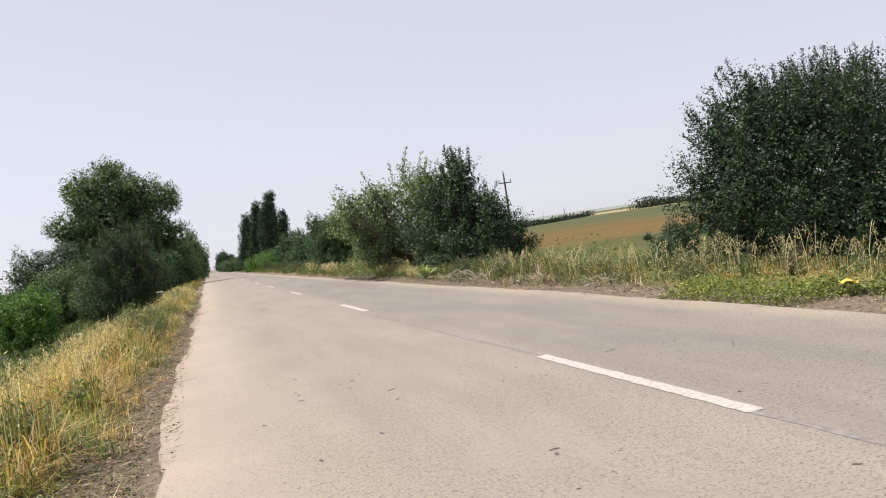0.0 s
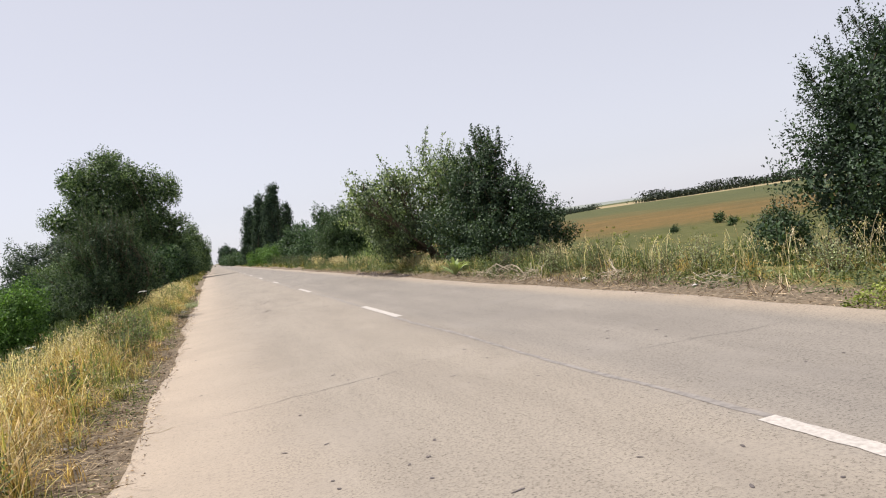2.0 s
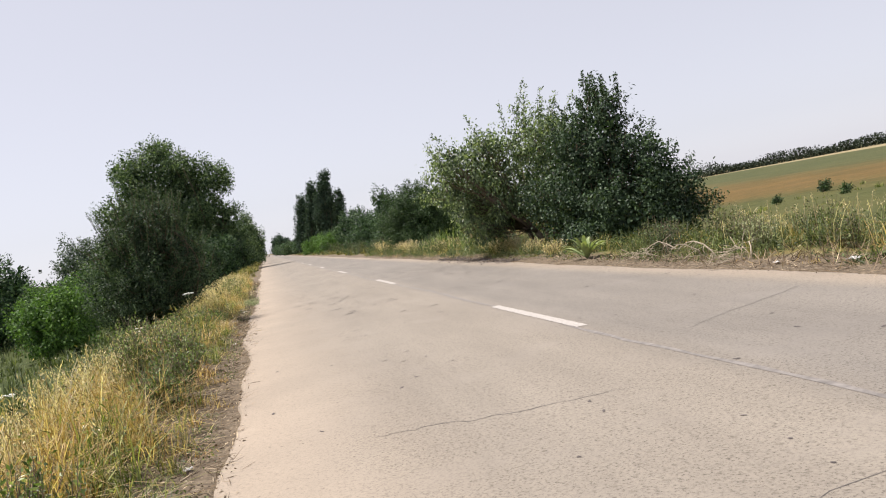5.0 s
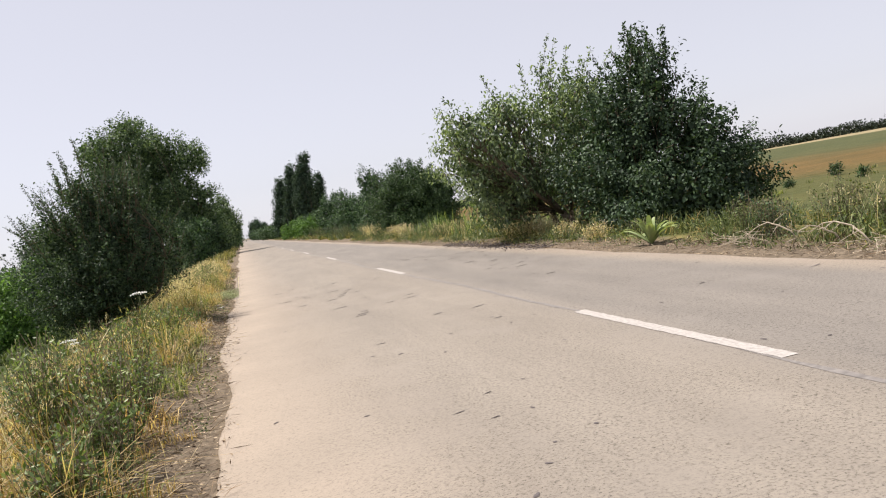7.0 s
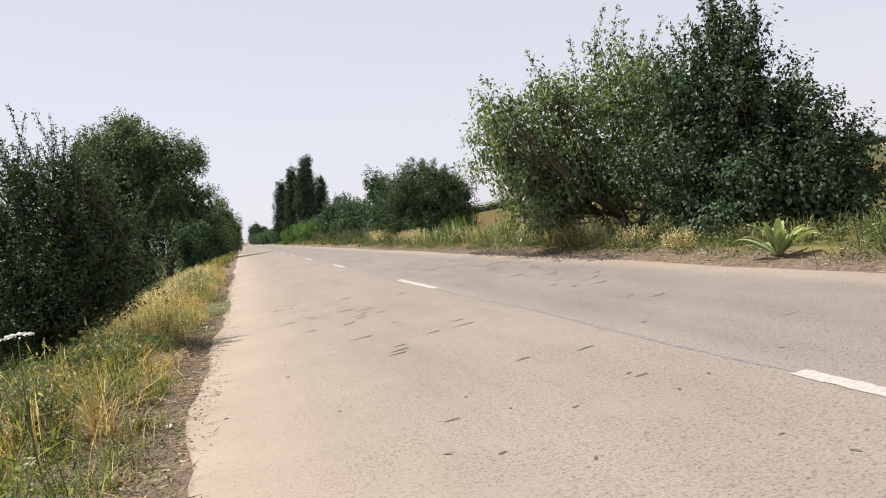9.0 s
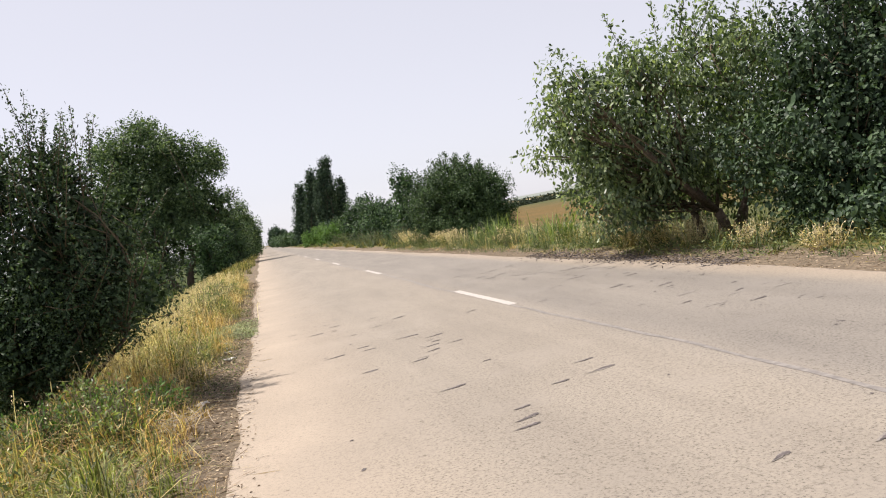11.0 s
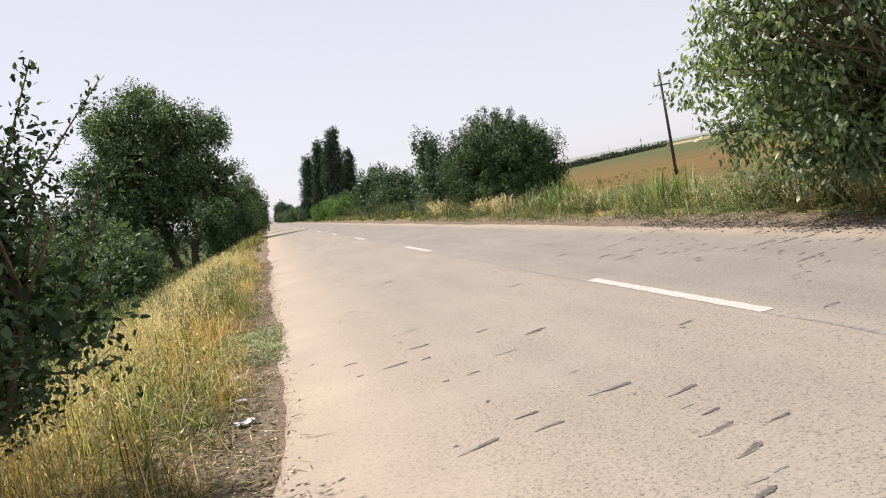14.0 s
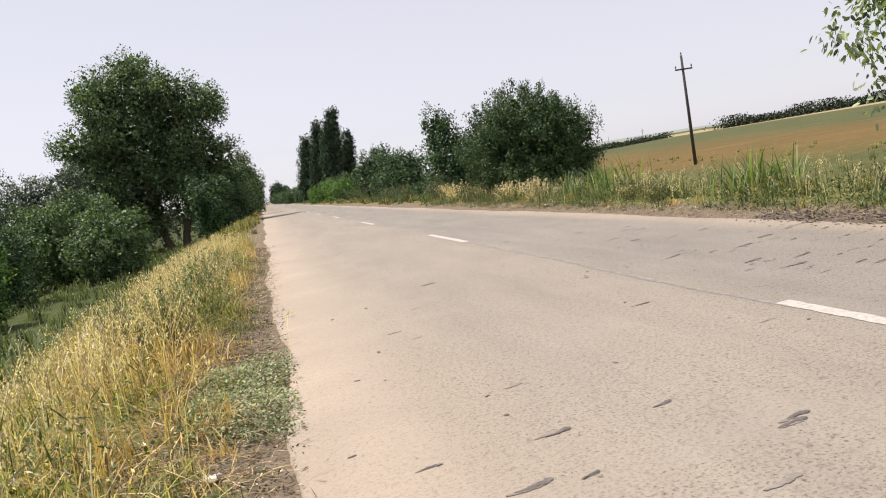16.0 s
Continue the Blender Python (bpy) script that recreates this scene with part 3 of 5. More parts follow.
def poplar(base, tall, wide, seed, label, leaf=0.22):
    """A narrow column of upswept sprays that tapers to a blunt tip."""
    lobes = []
    rng = np.random.default_rng(seed)
    for s in np.linspace(0.1, 0.93, 11):
        w = wide * (0.5 + 0.55 * math.sin(math.pi * min(1, s * 0.75 + 0.16))) * (1 - 0.4 * s ** 6)
        lobes.append((rng.normal(0, 0.06 * wide) + 0.13 * tall * s, rng.normal(0, 0.06 * wide), tall * s, w * 0.95, w * 0.9, tall * 0.095))
    return tree("poplar_tree", label, "tree", base, lobes, LEAF_POPLAR, leaf * 1.35, leaf * 2.2, 8, -0.35, 2.6, 0.15, tall * 0.12, seed=seed, group="roadside poplars", far=True, lift=1.8, elong=1.9, cover=1.0)


# the near tree on the far verge
tree("roadside_plum_tree", "dense dark green plum tree growing behind the dry verge", "tree", (13.7, 12.6),
     [(0, 0, 2.5, 2.5, 2.3, 1.9), (-1.9, 0.2, 1.9, 1.25, 1.4, 1.2), (-1.0, 0.3, 3.45, 1.35, 1.4, 1.1), (0.9, 0.4, 3.6, 1.7, 1.7, 1.1), (2.6, -0.4, 2.7, 2.0, 1.8, 1.9), (0.2, -1.3, 1.2, 2.4, 1.5, 1.2), (-1.3, -0.3, 0.9, 1.5, 1.5, 0.9), (2.4, -1.0, 1.0, 2.0, 1.6, 1.1)],
     LEAF_PLUM, 0.062, 0.24, 6.0, -0.1, 1.4, 0.13, 0.6, 3, 150, 0.6, 11, leafy=1.2, lift=1.2, elong=2.0)
tree("roadside_shrub", "small dark shrub in the dry verge grass", "bush", (11.2, 14.2), [(0, 0, 0.6, 0.55, 0.55, 0.5), (0.3, 0.3, 0.7, 0.4, 0.4, 0.4), (-0.3, -0.2, 0.45, 0.4, 0.45, 0.35)],
     LEAF_DARK, 0.05, 0.16, 7, 0.1, 1.4, 0.03, 0.15, 2, 14, 0.3, 12)
# the mulberry: airy lighter crown, several stems fanning out of a low fork
tree("mulberry_tree", "airy grey-green mulberry tree with several leaning stems", "tree", (9.7, 30.5),
     [(-0.5, 0.1, 2.4, 1.6, 1.7, 1.2), (-1.95, -0.2, 2.9, 1.15, 1.3, 0.95), (-2.75, -0.2, 3.4, 0.75, 0.9, 0.55), (-2.95, 0.0, 2.5, 0.7, 0.9, 0.7), (0.1, -0.4, 3.6, 1.3, 1.4, 0.95), (1.3, 0.9, 3.0, 1.6, 1.7, 1.3), (-1.3, 0.2, 1.75, 1.3, 1.4, 0.75), (-1.4, 1.8, 2.2, 1.3, 1.5, 1.1), (1.5, 0.9, 1.5, 1.6, 1.6, 1.0), (-2.0, 0.0, 1.6, 1.1, 1.2, 0.75), (-1.6, -0.1, 1.05, 0.7, 0.9, 0.45), (1.0, 1.7, 1.0, 1.6, 1.2, 0.75), (-1.6, -0.4, 3.7, 0.7, 0.8, 0.5), (-1.9, 0.3, 1.05, 0.8, 0.9, 0.5)],
     LEAF_MULBERRY, 0.105, 0.29, 5.8, 0.85, 0.5, 0.17, 0.7, 5, 16, 1.2, 22, leafy=0.7, sway=0.12, lift=0.25, cover=0.92, sprawl=1.1, elong=1.9, slim=0.48, oval=True, big=1.6, floor_gap=0.45, splay=3.0)
tree("roadside_bush_tree", "dense dark green bushy tree touching the mulberry", "tree", (11.1, 27.6),
     [(0, 0, 1.4, 2.0, 2.0, 1.3), (-1.2, 0.3, 1.8, 1.4, 1.5, 1.4), (1.1, -0.5, 1.3, 1.2, 1.4, 1.1), (-0.4, 0.1, 3.0, 1.1, 1.3, 1.1), (0.6, -0.3, 2.5, 1.05, 1.2, 0.9), (-0.1, 0, 4.0, 0.6, 0.7, 0.75), (-0.5, -1.0, 0.75, 2.1, 1.5, 0.8), (1.4, -0.4, 0.65, 1.1, 1.3, 0.65), (-1.0, 0.2, 3.0, 0.8, 0.9, 0.9)],
     LEAF_DARK, 0.088, 0.26, 6.5, 0.6, 0.9, 0.12, 0.4, 3, 46, 0.7, 23, leafy=1.1, lift=0.45, elong=2.1, oval=True, big=2.0)
# the round bush and those behind it
tree("round_bush", "large rounded dark green bush on the verge", "bush", (10.9, 52.4),
     [(-0.3, 0, 1.9, 2.45, 2.5, 1.9), (-0.35, 0.1, 2.9, 1.95, 2.0, 1.5), (0.7, -0.4, 2.0, 1.7, 1.9, 1.8), (-1.5, 0.3, 2.1, 1.5, 1.7, 1.8), (-0.2, -0.6, 0.9, 2.4, 2.0, 0.95)],
     LEAF_ROUND, 0.085, 0.24, 7.5, 0.0, 2.2, 0.12, 0.4, 3, 60, 0.3, 31, "roadside bushes", leafy=1.2, lift=0.9, elong=1.6)
tree("tall_bush", "upright dark green bush behind the round one", "bush", (11.0, 66.8),
     [(0, 0, 2.2, 1.7, 2.0, 2.0), (-0.3, 0, 4.0, 1.0, 1.1, 1.2), (1.6, 0.3, 2.0, 1.6, 1.6, 1.8), (0, 0, 0.9, 1.9, 2.0, 1.0)], LEAF_HEDGE, 0.14, 0.34, 7, 0.1, 1.6, 0.1, 0.4, 2, 30, 0.5, 32, "roadside bushes", far=True, lift=0.8, elong=1.5)
for k, (x, y, w, h, mat, lab) in enumerate((
        (12.6, 90.0, 2.5, 4.2, LEAF_HEDGE, "dark green roadside bush in the hedge row"), (12.4, 101.0, 2.6, 5.9, LEAF_HEDGE, "dark green roadside bush in the hedge row"),
        (10.6, 118.0, 2.2, 2.8, LEAF_BRIGHT, "bright green low bush in the hedge row"), (9.6, 134.0, 2.4, 3.0, LEAF_BRIGHT, "bright green low bush in the hedge row"),
        (13.0, 146.0, 3.0, 4.4, LEAF_HEDGE, "dark green roadside bush in the hedge row"), (10.5, 185.0, 3.5, 3.8, LEAF_HEDGE, "dark green roadside bush in the hedge row"),
        (10.0, 225.0, 4.0, 4.0, LEAF_ROUND, "dark green roadside bush in the hedge row"), (10.5, 275.0, 5.0, 4.6, LEAF_HEDGE, "dark green roadside bush in the hedge row"), (11.0, 340.0, 6.0, 5.0, LEAF_HEDGE, "dark green roadside bush in the hedge row"))):
    s = 0.11 + 0.0009 * y
    tree("hedge_bush", lab, "bush", (x, y), [(0, 0, h * 0.45, w, w, h * 0.45), (w * 0.3, 0.2, h * 0.66, w * 0.6, w * 0.6, h * 0.34), (-w * 0.4, 0.2, h * 0.45, w * 0.6, w * 0.7, h * 0.4), (0, -0.2, h * 0.2, w * 0.95, w * 0.9, h * 0.22)],
         mat, s, s * 2.3, 7, 0.1, 1.5, 0.1, 0.5, 2, 16, 0.5, 40 + k, "roadside bushes", far=True, lift=0.8)
for k, (x, y, h, w) in enumerate(((9.2, 172, 12.4, 1.9), (11.2, 169, 15.0, 1.9), (13.6, 166, 17.2, 2.3), (17.0, 170, 13.4, 1.8), (12.6, 176, 13.8, 2.2), (15.4, 177, 12.8, 2.2))):
    poplar((x, y), h, w, 60 + k, "tall narrow dark green poplar in a roadside cluster")
for k, (x, y, h, w) in enumerate(((9.3, 418, 9.0, 2.6), (12.5, 424, 7.6, 2.4), (8.6, 470, 10.5, 3.4), (14.5, 500, 9.5, 3.5))):
    poplar((x, y), h, w, 70 + k, "distant poplar beside the road", 0.55)

# left side: the small tree at the verge, the tall tree, and the thicket below the bank
tree("verge_plum_tree", "small dark plum tree leaning over the grassy verge", "tree", (-1.75, 26.6),
     [(0, 0, 1.5, 1.05, 1.2, 1.0), (0.72, -0.1, 1.45, 0.85, 0.9, 0.55), (0.2, -0.2, 2.25, 0.8, 0.85, 0.75), (-0.75, 0.1, 1.5, 1.0, 1.0, 1.0), (-0.3, -0.3, 1.0, 0.9, 0.7, 0.5), (0.5, -0.2, 2.6, 0.42, 0.45, 0.5), (0.8, -0.2, 2.0, 0.45, 0.5, 0.5), (-0.4, 0.5, 0.8, 1.1, 0.9, 0.55), (-0.1, -0.2, 2.95, 0.5, 0.55, 0.5), (0.45, -0.25, 2.95, 0.35, 0.4, 0.4), (-0.8, 0.0, 2.3, 0.6, 0.6, 0.55)],
     LEAF_VERGE, 0.046, 0.18, 4.8, 0.1, 1.2, 0.07, 0.45, 2, 90, 0.68, 81, slim=0.5, leafy=0.8, oval=True, floor_gap=0.5, lift=0.7, elong=2.1, big=1.8, cover=0.9)
tree("tall_tree", "tall broad dark green tree with a forked trunk on the meadow", "tree", (-7.6, 98.5),
     [(-1.2, 0, 14.0, 3.4, 3.6, 2.6), (1.4, -1.2, 14.4, 2.2, 2.6, 2.0), (4.4, -0.5, 12.8, 2.4, 3.0, 2.1), (-4.2, -0.6, 13.2, 2.6, 3.0, 2.2), (-4.6, 0.2, 15.2, 2.3, 2.6, 1.7), (-6.6, 0, 10.4, 2.6, 3.0, 2.2), (-2.2, -2.0, 10.6, 2.8, 2.6, 2.2), (2.4, -1.6, 9.6, 2.6, 2.6, 1.9), (-5.8, 0, 7.4, 3.0, 3.2, 2.2),
      (4.6, 0, 8.2, 2.4, 3.0, 2.0), (5.2, 0, 4.6, 2.4, 3.0, 2.6), (1.6, -1.2, 6.2, 2.4, 2.4, 2.0), (-1.0, -1.8, 7.6, 2.6, 2.4, 2.0), (-1.4, 0.4, 16.9, 2.3, 2.4, 1.3), (-3.6, -1.0, 5.4, 3.0, 2.6, 2.2), (-5.5, 3.0, 3.6, 3.6, 3.0, 2.8), (-2.6, -0.6, 3.4, 2.6, 2.4, 1.8), (3.2, 3.0, 4.0, 3.4, 3.0, 3.2), (0.2, 2.6, 7.0, 3.6, 3.0, 3.0),
      (1.8, 0.5, 12.0, 2.6, 2.4, 2.3), (-1.2, 1.0, 10.6, 3.6, 3.0, 3.0), (-4.2, 1.0, 9.0, 3.0, 3.0, 2.6), (2.2, 1.0, 8.0, 2.8, 2.6, 2.4)],
     LEAF_OAK, 0.25, 0.8, 7.5, 0.15, 1.5, 0.6, 3.0, 2, 10, 0.6, 91, far=True, lift=0.5, cover=1.0, elong=1.15)
for k, (nm, x, y, w, h, mat, lab) in enumerate((
        ("thicket_bush", -3.4, 88.0, 1.7, 5.6, LEAF_HEDGE, "dark green bush beside the tall tree"), ("thicket_bush", -2.4, 96.0, 1.8, 4.2, LEAF_ROUND, "green bush at the foot of the bank"),
        ("thicket_tree", -2.6, 120.0, 3.0, 9.0, LEAF_OAK, "dark green tree in the roadside row across the lane"), ("thicket_tree", -2.4, 150.0, 3.6, 8.5, LEAF_OAK, "dark green tree in the roadside row across the lane"),
        ("thicket_tree", -2.8, 190.0, 4.0, 8.0, LEAF_OAK, "dark green tree in the roadside row across the lane"), ("thicket_tree", -4.0, 250.0, 5.0, 8.0, LEAF_HEDGE, "distant dark green tree in the roadside row across the lane"),
        ("thicket_tree", -4.5, 330.0, 6.0, 8.0, LEAF_HEDGE, "distant dark green tree in the roadside row across the lane"),
        ("willow_tree", -15.0, 86.0, 3.4, 9.0, LEAF_WILLOW, "greyish willow beyond the thicket"), ("thicket_bush", -11.5, 76.0, 3.2, 6.0, LEAF_OAK, "dark green bush in the thicket below the bank"),
        ("thicket_bush", -8.4, 72.0, 2.2, 4.4, LEAF_OAK, "green bush in the thicket below the bank"), ("thicket_bush", -13.5, 66.0, 2.6, 4.4, LEAF_HEDGE, "dark green bush in the thicket below the bank"),
        ("thicket_bush", -11.2, 56.0, 2.0, 3.9, LEAF_BRIGHT, "bright green bush in the thicket below the bank"), ("thicket_bush", -9.2, 46.0, 1.7, 3.3, LEAF_BRIGHT, "bright green bush in the thicket below the bank"),
        ("thicket_tree", -17.0, 62.0, 2.6, 6.5, LEAF_HEDGE, "dark green tree in the thicket below the bank"))):
    s = 0.085 + 0.0013 * y
    tree(nm, lab, "tree" if "tree" in nm else "bush", (x, y),
         [(0, 0, h * 0.45, w, w, h * 0.42), (w * 0.45, 0.1, h * 0.66, w * 0.6, w * 0.6, h * 0.3), (-w * 0.5, 0.2, h * 0.55, w * 0.65, w * 0.7, h * 0.36), (0.1, 0, h * 0.2, w * 0.95, w * 0.95, h * 0.24)],
         mat, s, s * 2.4, 7, 0.1, 1.2, 0.14, h * 0.16, 2, 14, 0.6, 100 + k, "thicket below the bank", far=True, lift=0.6, elong=1.4)


# ---- verges ----
rg = np.random.default_rng(77)


def on_ground(x, y, dz=0.0):
    return np.stack([x, y, height(x, y) + dz], 1)


def patchiness(x, y, k):
    if k < 0:
        return 1 - patchiness(x, y, -k)
    bias = np.where(x < 3, 0.14 * np.tanh((-0.95 - x) * 2.0) + 0.12 * np.clip((y - 22) / 5, 0, 1) + 0.65 * np.exp(-((y - 11.0) / 3.6) ** 2) * (x < -0.4) + 0.45 * np.exp(-((y - 16.8) / 1.6) ** 2) * (x < -0.85), -0.06 + 0.3 * np.exp(-((y - 9) / 4.0) ** 2) * (x > 8.1))
    return bias + 0.5 + 0.3 * np.sin(0.83 * y + 1.7 * x + k) + 0.24 * np.sin(2.1 * y - 1.3 * x + 2.3 * k) + 0.12 * np.sin(4.9 * y + 3.1 * x + 3.7 * k)


def lump(x, y):
    """Uneven growth: clumps half a metre across and dips between them."""
    v = 0.72 + 0.42 * np.sin(3.3 * x + 1.1 * y) * np.sin(2.7 * y - 1.9 * x) + 0.3 * np.sin(5.3 * y + 2.2 * x) * np.sin(4.1 * x - 0.8 * y) + 0.2 * np.sin(0.9 * y + 1.0)
    return np.clip(v, 0.22, 1.4)


def sward(name, label, mat, x0, x1, y0, y1, n, h0, h1, width, lean, k, keep, tuft=26):
    """Grass in tufts whose blades spread and droop outwards; shorter towards the asphalt."""
    m = max(1, n // tuft)
    x, y = rg.uniform(x0, x1, m), rg.uniform(y0, y1, m)
    p = patchiness(x, y, k)
    ok = p > keep + rg.normal(0, 0.1, m)
    ok &= (x - 7.6) ** 2 + (y - 22.8) ** 2 > 0.9
    ok &= ~((x > 8.3) & (x < 12) & (y > 25.5) & (y < 33) & (rg.random(m) < 0.6))
    x, y, p = x[ok], y[ok], p[ok]
    edge = np.where(x < 3, np.clip((0.12 - x) / 0.55, 0.2, 1.0), np.clip((x - RIGHT_EDGE - 0.3) / 0.9, 0.15, 1.0))
    edge = edge * np.where(x > 3, 0.42 + 0.58 * np.clip((y - 8.5) / 5 + (x - 8.6) / 1.6 + 0.2 * np.sin(2.3 * y), 0, 1), 1.0)
    tall = np.minimum(rg.lognormal(-0.05, 0.3, len(x)) * (0.35 + 0.85 * lump(x, y)), 1.15) * edge
    idx = np.repeat(np.arange(len(x)), rg.poisson(tuft, len(x)) + 1)
    q = rg.normal(0, 0.04 + 2.0 * width, (len(idx), 2))
    P = on_ground(x[idx] + q[:, 0], y[idx] + q[:, 1], -0.02)
    h = rg.uniform(h0, h1, len(idx)) * tall[idx]
    V, F = blades(P, h, width, np.abs(rg.normal(0.1, lean * 1.5, len(idx))), rg)
    return tagged(put(name, (V, F), mat), label, "grass", kind="stuff")


# left verge
sward("dry_grass", "straw-coloured dry grass on the verge and bank", GRASS_DRY, -2.8, -0.05, 1.5, 52, 36000, 0.26, 0.68, 0.0075, 0.75, 0.5, 0.48)
sward("green_grass", "yellow-green grass on the verge and bank", GRASS_GREEN, -3.4, -0.1, 1.5, 52, 24000, 0.2, 0.58, 0.0085, 0.75, -0.5, 0.48)
sward("mixed_grass", "half-dry tangled grass on the verge and bank", GRASS_MIXED, -3.2, -0.02, 1.5, 52, 17000, 0.22, 0.62, 0.0075, 0.8, 4.1, 0.3)
sward("bank_grass", "half-dry grass along the distant verge", GRASS_MIXED, -4.5, -0.1, 52, 150, 12000, 0.3, 0.75, 0.028, 0.4, 1.0, 0.15)
sward("bank_grass", "green grass along the distant verge", GRASS_GREEN, -5.0, -0.3, 52, 150, 8000, 0.25, 0.65, 0.028, 0.4, 3.0, 0.3)
sward("meadow_grass", "green meadow grass below the bank", WEED, -17, -3.0, 24, 105, 19000, 0.3, 0.7, 0.032, 0.5, 5.0, 0.05, 12)
sward("edge_grass", "sparse dry tufts on the soil beside the asphalt", GRASS_DRY, -0.6, 0.12, 1.5, 50, 4200, 0.3, 0.7, 0.006, 0.9, 1.9, 0.5)
sward("edge_grass", "sparse green tufts on the soil beside the asphalt", GRASS_GREEN, -0.6, 0.12, 1.5, 50, 4200, 0.3, 0.6, 0.006, 0.9, 3.1, 0.52)
# right verge
sward("dry_grass", "short tan dry grass behind the creeping weeds", GRASS_DRY, 8.0, 11.0, 2.5, 10.5, 6000, 0.14, 0.34, 0.0085, 0.9, 0.5, 0.3)
sward("dry_grass", "straw-coloured dry grass along the far roadside", GRASS_DRY, 7.5, 11.0, 1.5, 58, 4500, 0.18, 0.5, 0.0095, 0.7, 0.5, 0.5)
sward("green_grass", "green grass along the far roadside", WEED, 7.4, 12.5, 1.5, 58, 24000, 0.22, 0.66, 0.0115, 0.6, -0.5, 0.36)
sward("mixed_grass", "half-dry grass along the far roadside", GRASS_MIXED, 7.5, 13.5, 1.5, 62, 10000, 0.2, 0.58, 0.0095, 0.5, 0.4, 0.3)
sward("roadside_grass", "half-dry grass along the distant roadside", GRASS_MIXED, 7.6, 13, 58, 180, 12000, 0.2, 0.55, 0.036, 0.6, 2.0, 0.25)
sward("roadside_grass", "green grass along the distant roadside", WEED, 7.8, 13, 58, 180, 12000, 0.25, 0.65, 0.04, 0.6, 4.4, 0.25)
sward("field_grass", "green grass at the field's edge", GRASS_GREEN, 12.5, 48, 4, 110, 12000, 0.15, 0.42, 0.028, 0.4, 2.2, 0.3)


def tangle(name, label, mat, x0, x1, y0, y1, n, length, width, low, high, k, keep):
    """Bent stems and narrow leaves lying in all directions within the grass."""
    x, y = rg.uniform(x0, x1, n), rg.uniform(y0, y1, n)
    p = patchiness(x, y, k)
    ok = (p > keep + rg.normal(0, 0.1, n)) & ((x - 7.6) ** 2 + (y - 22.8) ** 2 > 0.7)
    x, y, p = x[ok], y[ok], p[ok]
    edge = np.where(x < 3, np.clip((-0.05 - x) / 0.5, 0.08, 1.0), np.clip((x - RIGHT_EDGE - 0.3) / 0.9, 0.1, 1.0))
    edge = edge * np.where(x > 3, 0.42 + 0.58 * np.clip((y - 8.5) / 5 + (x - 8.6) / 1.6 + 0.2 * np.sin(2.3 * y), 0, 1), 1.0)
    P = on_ground(x, y) + np.c_[np.zeros((len(x), 2)), (low + (high - low) * rg.random(len(x)) ** 1.2) * edge * (0.2 + 1.0 * lump(x, y))]
    A = unit(rg.normal(size=(len(x), 3))) + np.array([0, 0, 0.35])
    return tagged(put(name, leaves(P, A, length * rg.uniform(0.5, 1.4, len(x)), width, rg), mat), label, "grass", kind="stuff")


for x0, x1, where, s, up in ((-3.0, -0.12, "on the near bank", 1.0, 1.0), (7.4, 11.5, "along the far roadside", 1.25, 0.6)):
    tangle("tangled_grass", "tangled dry grass stems " + where, GRASS_DRY, x0, x1, 1.5, 56, 24000 if x0 < 0 else 3500, 0.12 * s, 0.008 * s, 0.0, 0.5 * up, 0.5, 0.5)
    tangle("tangled_grass", "tangled pale seed heads and stems " + where, OAT, x0, x1, 1.5, 56, 10000 if x0 < 0 else 2200, 0.05 * s, 0.012 * s, 0.2 * up, 0.62 * up, 0.5, 0.5)
    tangle("tangled_grass", "tangled green leaves and stems " + where, GRASS_GREEN if x0 < 0 else WEED, x0, x1, 1.5, 56, 24000, 0.1 * s, 0.012 * s, 0.0, 0.5 * up, -0.5, 0.46)
    tangle("tangled_grass", "tangled half-dry leaves and stems " + where, GRASS_MIXED, x0, x1, 1.5, 56, 13000 if x0 < 0 else 7000, 0.11 * s, 0.009 * s, 0.0, 0.55 * up, 4.1, 0.35)


tangle("dry_stalks", "pale dry broken stalks lying on the far verge", LITTER, 7.15, 8.2, 10, 24, 2600, 0.26, 0.011, 0.0, 0.05, 1.2, 0.3)
tangle("dry_stalks", "pale dry broken stalks lying beside the asphalt", OAT, -0.6, 0.1, 2, 48, 1500, 0.22, 0.006, 0.02, 0.1, 2.2, 0.35)


